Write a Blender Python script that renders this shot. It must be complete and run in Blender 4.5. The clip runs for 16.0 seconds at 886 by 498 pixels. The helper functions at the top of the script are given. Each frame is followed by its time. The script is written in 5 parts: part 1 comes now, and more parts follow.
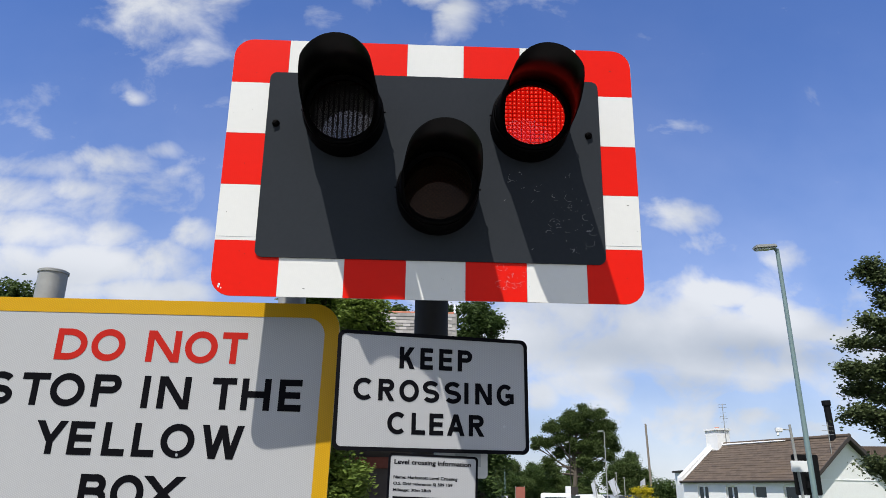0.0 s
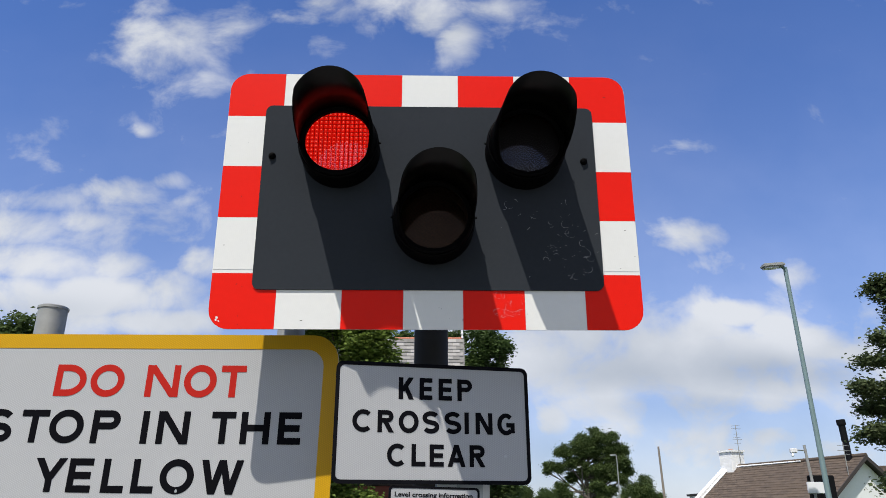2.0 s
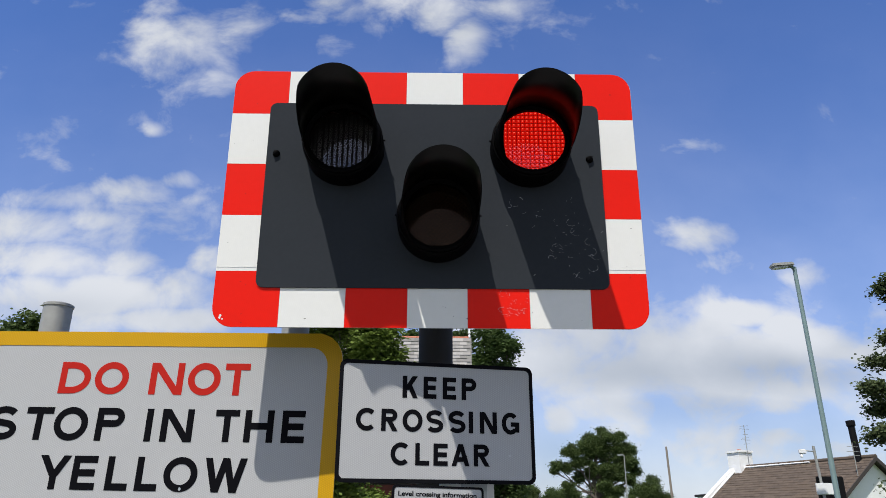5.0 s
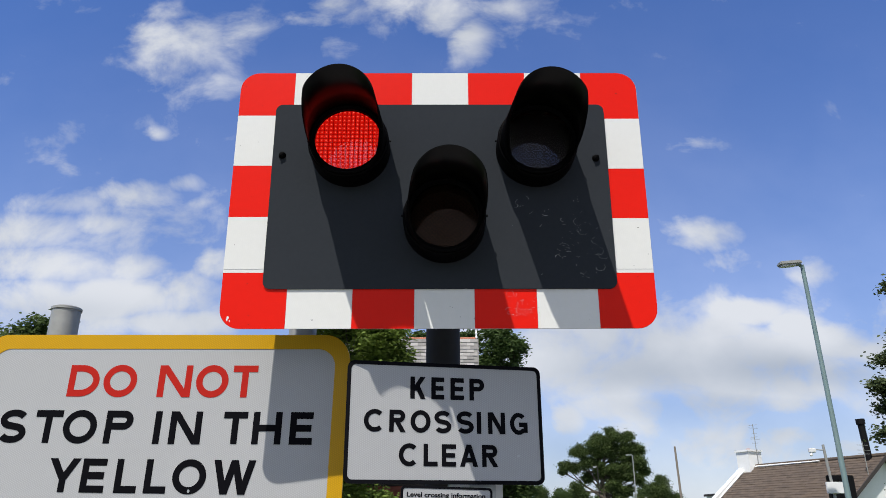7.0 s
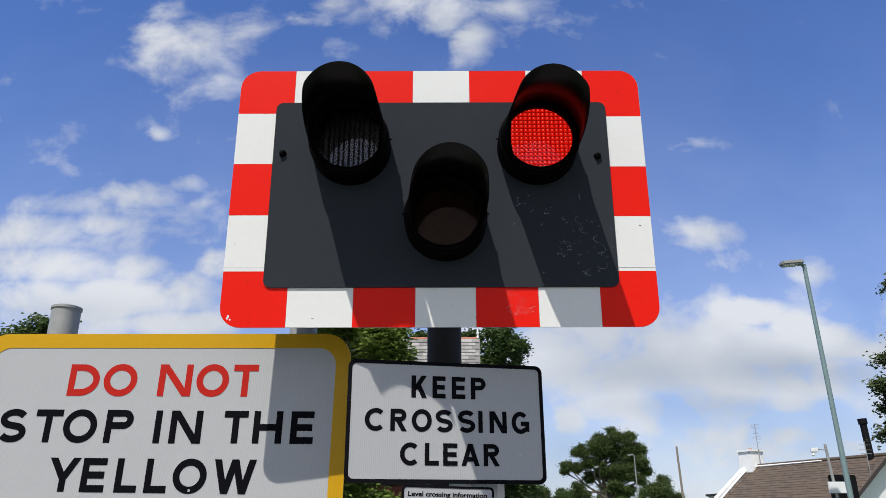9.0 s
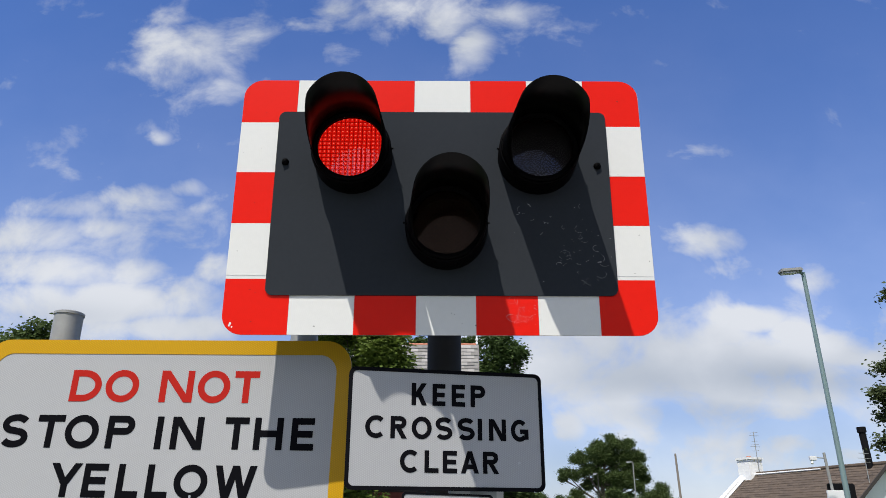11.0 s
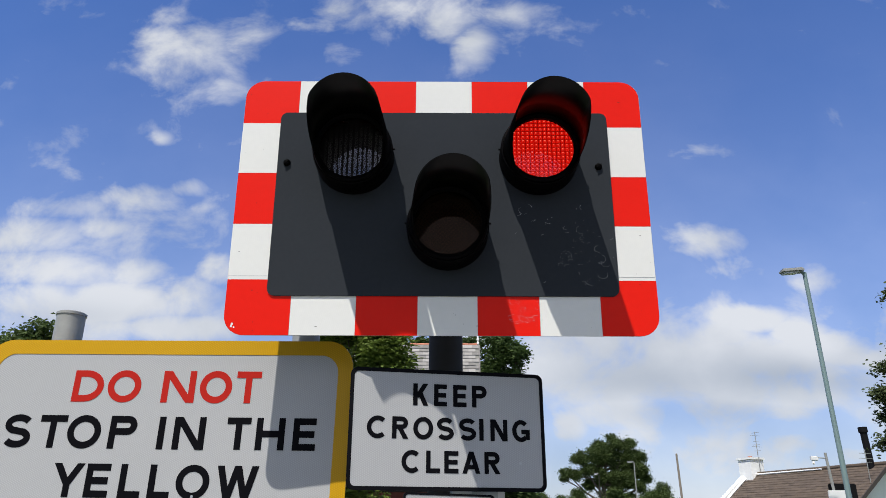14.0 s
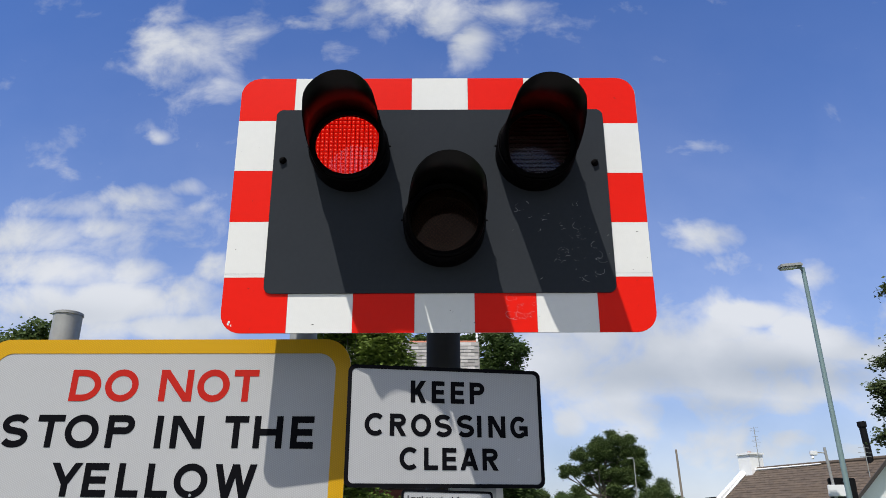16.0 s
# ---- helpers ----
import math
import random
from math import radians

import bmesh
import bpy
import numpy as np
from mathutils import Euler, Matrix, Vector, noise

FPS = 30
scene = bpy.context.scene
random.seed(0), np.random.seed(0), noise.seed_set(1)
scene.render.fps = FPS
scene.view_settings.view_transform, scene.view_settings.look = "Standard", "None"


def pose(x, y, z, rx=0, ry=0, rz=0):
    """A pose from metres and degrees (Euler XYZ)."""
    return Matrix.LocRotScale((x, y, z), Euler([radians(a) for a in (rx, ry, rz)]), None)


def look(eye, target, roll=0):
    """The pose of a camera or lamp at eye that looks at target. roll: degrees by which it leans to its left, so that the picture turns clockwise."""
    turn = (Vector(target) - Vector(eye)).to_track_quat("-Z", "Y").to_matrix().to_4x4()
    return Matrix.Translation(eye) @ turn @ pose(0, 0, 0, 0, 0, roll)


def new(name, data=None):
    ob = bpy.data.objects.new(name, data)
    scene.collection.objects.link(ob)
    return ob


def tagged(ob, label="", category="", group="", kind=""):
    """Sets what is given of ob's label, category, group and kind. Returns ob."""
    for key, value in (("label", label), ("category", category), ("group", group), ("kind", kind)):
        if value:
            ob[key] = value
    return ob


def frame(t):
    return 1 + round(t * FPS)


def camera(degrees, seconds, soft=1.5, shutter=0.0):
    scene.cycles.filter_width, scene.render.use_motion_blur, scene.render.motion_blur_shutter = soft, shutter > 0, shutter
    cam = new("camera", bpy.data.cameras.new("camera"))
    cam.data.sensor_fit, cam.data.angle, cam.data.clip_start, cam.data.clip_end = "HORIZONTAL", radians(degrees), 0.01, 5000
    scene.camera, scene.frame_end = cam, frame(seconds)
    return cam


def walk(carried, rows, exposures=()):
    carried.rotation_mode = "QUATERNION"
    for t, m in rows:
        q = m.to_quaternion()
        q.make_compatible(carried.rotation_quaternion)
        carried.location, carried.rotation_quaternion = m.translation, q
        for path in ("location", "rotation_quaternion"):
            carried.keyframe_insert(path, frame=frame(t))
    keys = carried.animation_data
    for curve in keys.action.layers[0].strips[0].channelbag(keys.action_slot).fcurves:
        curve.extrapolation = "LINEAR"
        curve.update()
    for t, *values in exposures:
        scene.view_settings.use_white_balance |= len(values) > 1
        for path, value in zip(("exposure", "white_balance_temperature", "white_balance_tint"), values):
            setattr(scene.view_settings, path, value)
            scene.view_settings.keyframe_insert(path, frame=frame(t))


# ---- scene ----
cam = camera(63.24, 16.0, 0.75)
PATH = [
    (0.0, pose(-0.0250, -2.0111, 1.7879, 108.518, -0.759, -2.154)),
    (0.5, pose(-0.0202, -2.0057, 1.7903, 109.001, -0.506, -2.038)),
    (1.0, pose(-0.0083, -2.0104, 1.7956, 110.019, -0.033, -1.689)),
    (1.5, pose(0.0009, -2.0162, 1.7993, 110.114, 0.187, -1.262)),
    (2.0, pose(0.0048, -2.0140, 1.8010, 110.468, 0.131, -1.244)),
    (2.5, pose(0.0110, -2.0102, 1.8000, 110.497, 0.169, -0.810)),
    (3.0, pose(0.0161, -2.0099, 1.8004, 110.363, 0.162, -1.005)),
    (3.5, pose(0.0178, -2.0036, 1.8016, 110.385, 0.109, -1.036)),
    (6.0, pose(0.0126, -2.0007, 1.8021, 110.417, -0.115, -0.308)),
    (6.5, pose(0.0138, -1.9971, 1.8011, 110.577, 0.147, -0.054)),
    (7.0, pose(0.0132, -1.9984, 1.8013, 110.481, 0.104, -0.085)),
    (7.5, pose(0.0122, -1.9962, 1.8010, 110.726, 0.192, -0.008)),
    (8.0, pose(0.0118, -1.9900, 1.8016, 110.482, 0.107, 0.183)),
    (8.5, pose(0.0122, -1.9875, 1.8001, 110.581, 0.108, 0.264)),
    (9.0, pose(0.0139, -1.9880, 1.7998, 110.484, 0.123, 0.038)),
    (11.5, pose(0.0097, -2.0096, 1.8016, 110.994, -0.161, -0.107)),
    (12.0, pose(0.0101, -2.0047, 1.8014, 110.979, 0.000, -0.180)),
    (12.5, pose(0.0144, -2.0064, 1.8009, 110.745, 0.104, 0.061)),
    (13.0, pose(0.0119, -2.0057, 1.8009, 110.642, -0.055, 0.056)),
    (13.5, pose(0.0110, -2.0106, 1.8015, 110.846, 0.072, -0.044)),
    (14.0, pose(0.0089, -2.0118, 1.8020, 110.934, -0.175, -0.035)),
    (14.5, pose(0.0075, -2.0255, 1.8007, 111.221, -0.064, -0.080)),
    (15.0, pose(0.0094, -2.0138, 1.8007, 110.755, -0.189, -0.629)),
    (15.5, pose(0.0136, -2.0105, 1.7993, 110.796, 0.165, -0.123)),
    (16.0, pose(0.0148, -2.0086, 1.8008, 110.746, 0.214, 0.003)),
]
walk(cam, PATH, exposures=((0.0, 0.32), (0.6, 0.31), (1.6, 0.24), (16.0, 0.23)))
scene.view_settings.exposure = 0.32

# ---- world and sun ----
SUN_WAY = Vector((0.50, 1.0, -1.92)).normalized()
SKY_STRENGTH = 0.078


def node(nt, kind, **values):
    n = nt.nodes.new(kind)
    for k, v in values.items():
        if k in n.inputs:
            n.inputs[k].default_value = v
    return n


def math_node(nt, op, a, b=None, clamp=False):
    n = nt.nodes.new("ShaderNodeMath")
    n.operation, n.use_clamp = op, clamp
    for i, v in enumerate((a, b)):
        if v is None:
            continue
        if isinstance(v, (int, float)):
            n.inputs[i].default_value = v
        else:
            nt.links.new(v, n.inputs[i])
    return n.outputs[0]


# clouds on the sky: (sideways, upwards, half width, half height, weight), as tangents about the view to the north
CLOUDS = [
    (-0.421, 0.724, 0.065, 0.080, 0.60), (-0.443, 0.680, 0.046, 0.044, 0.50), (-0.331, 0.758, 0.042, 0.046, 0.50), (-0.359, 0.669, 0.037, 0.044, 0.45), (-0.441, 0.804, 0.048, 0.023, 0.45),
    (-0.442, 0.565, 0.016, 0.012, 0.50), (-0.541, 0.518, 0.026, 0.012, 0.35), (-0.173, 0.803, 0.053, 0.029, 0.55), (-0.010, 0.792, 0.067, 0.041, 0.70), (0.046, 0.757, 0.033, 0.034, 0.70),
    (0.095, 0.809, 0.058, 0.029, 0.60), (-0.087, 0.821, 0.058, 0.024, 0.50), (-0.458, 0.462, 0.069, 0.024, 0.70), (-0.408, 0.477, 0.035, 0.017, 0.75), (-0.576, 0.448, 0.069, 0.024, 0.65),
    (-0.610, 0.402, 0.076, 0.028, 0.75), (-0.510, 0.411, 0.051, 0.018, 0.70), (-0.574, 0.349, 0.091, 0.027, 0.85), (-0.450, 0.348, 0.050, 0.022, 0.70), (-0.475, 0.297, 0.098, 0.030, 0.90),
    (-0.589, 0.297, 0.073, 0.034, 0.90), (-0.370, 0.305, 0.049, 0.035, 0.80), (-0.334, 0.348, 0.033, 0.027, 0.75), (-0.370, 0.448, 0.034, 0.014, 0.45), (-0.389, 0.263, 0.097, 0.021, 0.95),
    (0.429, 0.549, 0.040, 0.018, 0.42), (0.409, 0.396, 0.047, 0.020, 0.62), (0.448, 0.347, 0.037, 0.022, 0.42), (0.554, 0.334, 0.041, 0.022, 0.55), (0.442, 0.278, 0.049, 0.019, 1.10),
    (0.398, 0.253, 0.048, 0.025, 1.00), (0.499, 0.257, 0.048, 0.023, 1.00), (0.445, 0.221, 0.112, 0.037, 1.10), (0.558, 0.229, 0.064, 0.033, 0.90), (0.333, 0.221, 0.064, 0.033, 0.80),
    (0.237, 0.213, 0.095, 0.033, 0.75), (0.149, 0.205, 0.048, 0.041, 0.70), (0.289, 0.173, 0.110, 0.032, 0.85), (0.500, 0.169, 0.078, 0.028, 0.85), (0.621, 0.220, 0.048, 0.037, 0.85),
    (0.168, 0.123, 0.031, 0.027, 0.95), (0.243, 0.105, 0.054, 0.021, 0.75), (0.335, 0.101, 0.046, 0.021, 0.75), (0.401, 0.082, 0.046, 0.021, 0.75), (0.472, 0.101, 0.046, 0.019, 0.85),
    (0.547, 0.089, 0.038, 0.019, 0.75), (0.231, 0.053, 0.090, 0.018, 0.80), (0.34, 0.200, 0.36, 0.085, 0.88), (-0.50, 0.36, 0.21, 0.12, 0.50), (0.36, 0.09, 0.30, 0.045, 0.70), (-0.40, 0.72, 0.10, 0.12, 0.36),
    (0.0, 0.81, 0.16, 0.06, 0.40), (-0.45, 0.27, 0.25, 0.06, 0.62),
]
# greyer undersides of the thick clouds, in the same terms
CLOUD_BASES = [(0.465, 0.195, 0.090, 0.024, 1.0), (0.274, 0.187, 0.10, 0.022, 0.75), (-0.538, 0.280, 0.09, 0.018, 0.5), (0.165, 0.085, 0.04, 0.02, 0.5), (0.551, 0.187, 0.065, 0.018, 0.8), (0.355, 0.140, 0.125, 0.017, 0.55)]


def make_world():
    world = bpy.data.worlds.new("sky")
    scene.world = world
    world.use_nodes = True
    nt = world.node_tree
    nt.nodes.clear()
    sky = nt.nodes.new("ShaderNodeTexSky")
    sky.sky_type, sky.sun_disc = "NISHITA", False
    sky.sun_elevation = math.asin(-SUN_WAY.z)
    sky.sun_rotation = math.atan2(-SUN_WAY.x, -SUN_WAY.y)
    sky.air_density, sky.dust_density, sky.ozone_density = 1.0, 0.5, 2.5
    co = nt.nodes.new("ShaderNodeTexCoord")
    sep = nt.nodes.new("ShaderNodeSeparateXYZ")
    nt.links.new(co.outputs["Generated"], sep.inputs[0])
    depth = math_node(nt, "MAXIMUM", math_node(nt, "ABSOLUTE", sep.outputs[1]), 0.05)
    u = math_node(nt, "DIVIDE", sep.outputs[0], depth)
    v = math_node(nt, "DIVIDE", sep.outputs[2], depth)
    flat = nt.nodes.new("ShaderNodeCombineXYZ")
    nt.links.new(u, flat.inputs[0])
    nt.links.new(math_node(nt, "MULTIPLY", v, 1.25), flat.inputs[1])
    big = node(nt, "ShaderNodeTexNoise", Scale=9.0, Detail=9.0, Roughness=0.58, Distortion=0.3)
    nt.links.new(flat.outputs[0], big.inputs["Vector"])
    wide = node(nt, "ShaderNodeTexNoise", Scale=2.3, Detail=3.0, Roughness=0.5)
    nt.links.new(flat.outputs[0], wide.inputs["Vector"])
    # warp the placed outlines so that no oval shows
    wu = math_node(nt, "ADD", u, math_node(nt, "MULTIPLY", math_node(nt, "SUBTRACT", big.outputs[0], 0.5), 0.07))
    wv = math_node(nt, "ADD", v, math_node(nt, "MULTIPLY", math_node(nt, "SUBTRACT", wide.outputs[0], 0.5), 0.03))

    def heaps(spots, fall):
        total = None
        for cu, cv, ru, rv, weight in spots:
            du = math_node(nt, "MULTIPLY", math_node(nt, "SUBTRACT", wu, cu), 1 / ru)
            dv = math_node(nt, "MULTIPLY", math_node(nt, "SUBTRACT", wv, cv), 1 / rv)
            r2 = math_node(nt, "ADD", math_node(nt, "MULTIPLY", du, du), math_node(nt, "MULTIPLY", dv, dv))
            g = math_node(nt, "MULTIPLY", math_node(nt, "POWER", 2.718, math_node(nt, "MULTIPLY", r2, -fall)), weight)
            total = g if total is None else math_node(nt, "MAXIMUM", total, g)
        return total

    total = heaps(CLOUDS, 0.5)
    thick = math_node(nt, "ADD", math_node(nt, "ADD", total, math_node(nt, "MULTIPLY", math_node(nt, "SUBTRACT", big.outputs[0], 0.5), 1.6)),
                      math_node(nt, "MULTIPLY", math_node(nt, "SUBTRACT", wide.outputs[0], 0.5), 0.25))
    south = nt.nodes.new("ShaderNodeMapRange")
    nt.links.new(sep.outputs[1], south.inputs[0])
    south.inputs[1].default_value, south.inputs[2].default_value, south.inputs[3].default_value, south.inputs[4].default_value = 0.25, -0.15, 0.0, 0.52
    thick = math_node(nt, "ADD", thick, south.outputs[0])
    ramp = nt.nodes.new("ShaderNodeMapRange")
    ramp.interpolation_type = "SMOOTHSTEP"
    nt.links.new(thick, ramp.inputs[0])
    ramp.inputs[1].default_value, ramp.inputs[2].default_value = 0.07, 0.88
    # thin haze towards the horizon
    haze = math_node(nt, "MULTIPLY", math_node(nt, "POWER", 2.718, math_node(nt, "MULTIPLY", math_node(nt, "ABSOLUTE", v), -3.8)), 0.92)
    veil = math_node(nt, "MAXIMUM", math_node(nt, "MULTIPLY", ramp.outputs[0], 0.93), haze)
    # cloud colour: bright tops, greyer thick bases
    shade = nt.nodes.new("ShaderNodeTexNoise")
    shade.inputs["Scale"].default_value, shade.inputs["Detail"].default_value = 4.5, 6.0
    nt.links.new(flat.outputs[0], shade.inputs["Vector"])
    tone = nt.nodes.new("ShaderNodeMapRange")
    nt.links.new(shade.outputs[0], tone.inputs[0])
    tone.inputs[1].default_value, tone.inputs[2].default_value = 0.35, 0.62
    under = math_node(nt, "SUBTRACT", 1.0, math_node(nt, "MULTIPLY", heaps(CLOUD_BASES, 0.7), 0.85))
    lit = math_node(nt, "MULTIPLY", math_node(nt, "ADD", math_node(nt, "MULTIPLY", tone.outputs[0], 0.6), 0.4), under, True)
    cloud = nt.nodes.new("ShaderNodeMix")
    cloud.data_type = "RGBA"
    nt.links.new(lit, cloud.inputs["Factor"])
    cloud.inputs["A"].default_value, cloud.inputs["B"].default_value = (4.6, 5.1, 5.8, 1), (8.6, 8.8, 9.1, 1)
    mix = nt.nodes.new("ShaderNodeMix")
    mix.data_type = "RGBA"
    nt.links.new(veil, mix.inputs["Factor"])
    deep = nt.nodes.new("ShaderNodeMix")
    deep.data_type, deep.blend_type = "RGBA", "MULTIPLY"
    deep.inputs["Factor"].default_value = 1.0
    nt.links.new(sky.outputs[0], deep.inputs["A"])
    deep.inputs["B"].default_value = (0.64, 1.04, 1.76, 1)
    nt.links.new(deep.outputs["Result"], mix.inputs["A"])
    nt.links.new(cloud.outputs["Result"], mix.inputs["B"])
    back = nt.nodes.new("ShaderNodeBackground")
    back.inputs[1].default_value = SKY_STRENGTH
    nt.links.new(mix.outputs["Result"], back.inputs[0])
    out = nt.nodes.new("ShaderNodeOutputWorld")
    nt.links.new(back.outputs[0], out.inputs[0])


make_world()
sun = new("sun", bpy.data.lights.new("sun", "SUN"))
sun.data.energy, sun.data.angle, sun.data.color = 4.7, radians(0.53), (1.0, 0.96, 0.885)
sun.matrix_world = look((0, 0, 40), Vector((0, 0, 40)) + SUN_WAY)


# ---- materials ----
def mat(name, colour, rough=0.6, metal=0.0, grain=(40.0, 0.08), stain=(2.5, 0.12), bump=0.0, bump_scale=120.0, dirt=(0.5, 0.46, 0.4), spec=0.5, random_tone=0.0):
    """A surface with two scales of variation: fine grain and broad stains, and relief."""
    m = bpy.data.materials.new(name)
    m.use_nodes = True
    nt = m.node_tree
    b = nt.nodes["Principled BSDF"]
    b.inputs["Roughness"].default_value, b.inputs["Metallic"].default_value = rough, metal
    b.inputs["Specular IOR Level"].default_value = spec
    co = nt.nodes.new("ShaderNodeTexCoord")
    n1 = node(nt, "ShaderNodeTexNoise", Scale=grain[0], Detail=6.0)
    n2 = node(nt, "ShaderNodeTexNoise", Scale=stain[0], Detail=5.0, Roughness=0.6)
    for n in (n1, n2):
        nt.links.new(co.outputs["Object"], n.inputs["Vector"])
    val = math_node(nt, "ADD", math_node(nt, "MULTIPLY", math_node(nt, "SUBTRACT", n1.outputs[0], 0.5), 2 * grain[1]), 1.0)
    if random_tone:
        info = nt.nodes.new("ShaderNodeObjectInfo")
        geo = nt.nodes.new("ShaderNodeNewGeometry")
        r = math_node(nt, "ADD", info.outputs["Random"], geo.outputs["Random Per Island"])
        r = math_node(nt, "FRACT", r)
        val = math_node(nt, "ADD", val, math_node(nt, "MULTIPLY", math_node(nt, "SUBTRACT", r, 0.5), 2 * random_tone))
    hsv = nt.nodes.new("ShaderNodeHueSaturation")
    hsv.inputs["Color"].default_value = (*colour, 1)
    nt.links.new(val, hsv.inputs["Value"])
    mix = nt.nodes.new("ShaderNodeMix")
    mix.data_type = "RGBA"
    fac = nt.nodes.new("ShaderNodeMapRange")
    nt.links.new(n2.outputs[0], fac.inputs[0])
    fac.inputs[1].default_value, fac.inputs[2].default_value = 0.5, 0.8
    fac.inputs[3].default_value, fac.inputs[4].default_value = 0.0, stain[1]
    nt.links.new(fac.outputs[0], mix.inputs["Factor"])
    nt.links.new(hsv.outputs[0], mix.inputs["A"])
    mix.inputs["B"].default_value = (*[c * d for c, d in zip(colour, dirt)], 1)
    nt.links.new(mix.outputs["Result"], b.inputs["Base Color"])
    if bump:
        n3 = node(nt, "ShaderNodeTexNoise", Scale=bump_scale, Detail=4.0)
        nt.links.new(co.outputs["Object"], n3.inputs["Vector"])
        bp = node(nt, "ShaderNodeBump", Strength=bump, Distance=0.01)
        nt.links.new(n3.outputs[0], bp.inputs["Height"])
        nt.links.new(bp.outputs[0], b.inputs["Normal"])
    return m


def sheeting(name, colour, cell=0.0042, depth=0.12, rough=0.35, spec=0.2):
    """Retroreflective sign sheeting: a fine honeycomb of darker seams, faint dirt."""
    m = mat(name, colour, rough, 0.0, (60.0, 0.03), (3.0, 0.10), dirt=(0.72, 0.72, 0.7), spec=spec)
    nt = m.node_tree
    b = nt.nodes["Principled BSDF"]
    src = b.inputs["Base Color"].links[0].from_socket
    co = nt.nodes.new("ShaderNodeTexCoord")
    sep = nt.nodes.new("ShaderNodeSeparateXYZ")
    nt.links.new(co.outputs["Object"], sep.inputs[0])
    k = 2 * math.pi / cell
    waves = None
    for a in (0.0, 60.0, 120.0):
        run = math_node(nt, "ADD", math_node(nt, "MULTIPLY", sep.outputs[0], k * math.cos(radians(a))), math_node(nt, "MULTIPLY", sep.outputs[2], k * math.sin(radians(a))))
        wave = math_node(nt, "COSINE", run)
        waves = wave if waves is None else math_node(nt, "ADD", waves, wave)
    edge = nt.nodes.new("ShaderNodeMapRange")
    nt.links.new(waves, edge.inputs[0])
    edge.inputs[1].default_value, edge.inputs[2].default_value = -1.5, 2.0
    edge.inputs[3].default_value, edge.inputs[4].default_value = 1 - depth, 1 + depth
    hsv = nt.nodes.new("ShaderNodeHueSaturation")
    nt.links.new(src, hsv.inputs["Color"])
    nt.links.new(edge.outputs[0], hsv.inputs["Value"])
    nt.links.new(hsv.outputs[0], b.inputs["Base Color"])
    return m


def leaf_mat(name, dark, light, yellow=0.0):
    """Leaves: each one its own green, a little light through them."""
    m = bpy.data.materials.new(name)
    m.use_nodes = True
    nt = m.node_tree
    b = nt.nodes["Principled BSDF"]
    geo = nt.nodes.new("ShaderNodeNewGeometry")
    co = nt.nodes.new("ShaderNodeTexCoord")
    n = node(nt, "ShaderNodeTexNoise", Scale=1.2, Detail=3.0)
    nt.links.new(co.outputs["Object"], n.inputs["Vector"])
    f = math_node(nt, "ADD", math_node(nt, "MULTIPLY", geo.outputs["Random Per Island"], 0.30), math_node(nt, "MULTIPLY", n.outputs[0], 0.62), True)
    mix = nt.nodes.new("ShaderNodeMix")
    mix.data_type = "RGBA"
    nt.links.new(f, mix.inputs["Factor"])
    mix.inputs["A"].default_value, mix.inputs["B"].default_value = (*dark, 1), (*light, 1)
    nt.links.new(mix.outputs["Result"], b.inputs["Base Color"])
    b.inputs["Roughness"].default_value, b.inputs["Specular IOR Level"].default_value = 0.6, 0.18
    tr = nt.nodes.new("ShaderNodeBsdfTranslucent")
    nt.links.new(mix.outputs["Result"], tr.inputs["Color"])
    ms = nt.nodes.new("ShaderNodeMixShader")
    ms.inputs[0].default_value = 0.3
    nt.links.new(b.outputs[0], ms.inputs[1])
    nt.links.new(tr.outputs[0], ms.inputs[2])
    nt.links.new(ms.outputs[0], nt.nodes["Material Output"].inputs["Surface"])
    return m


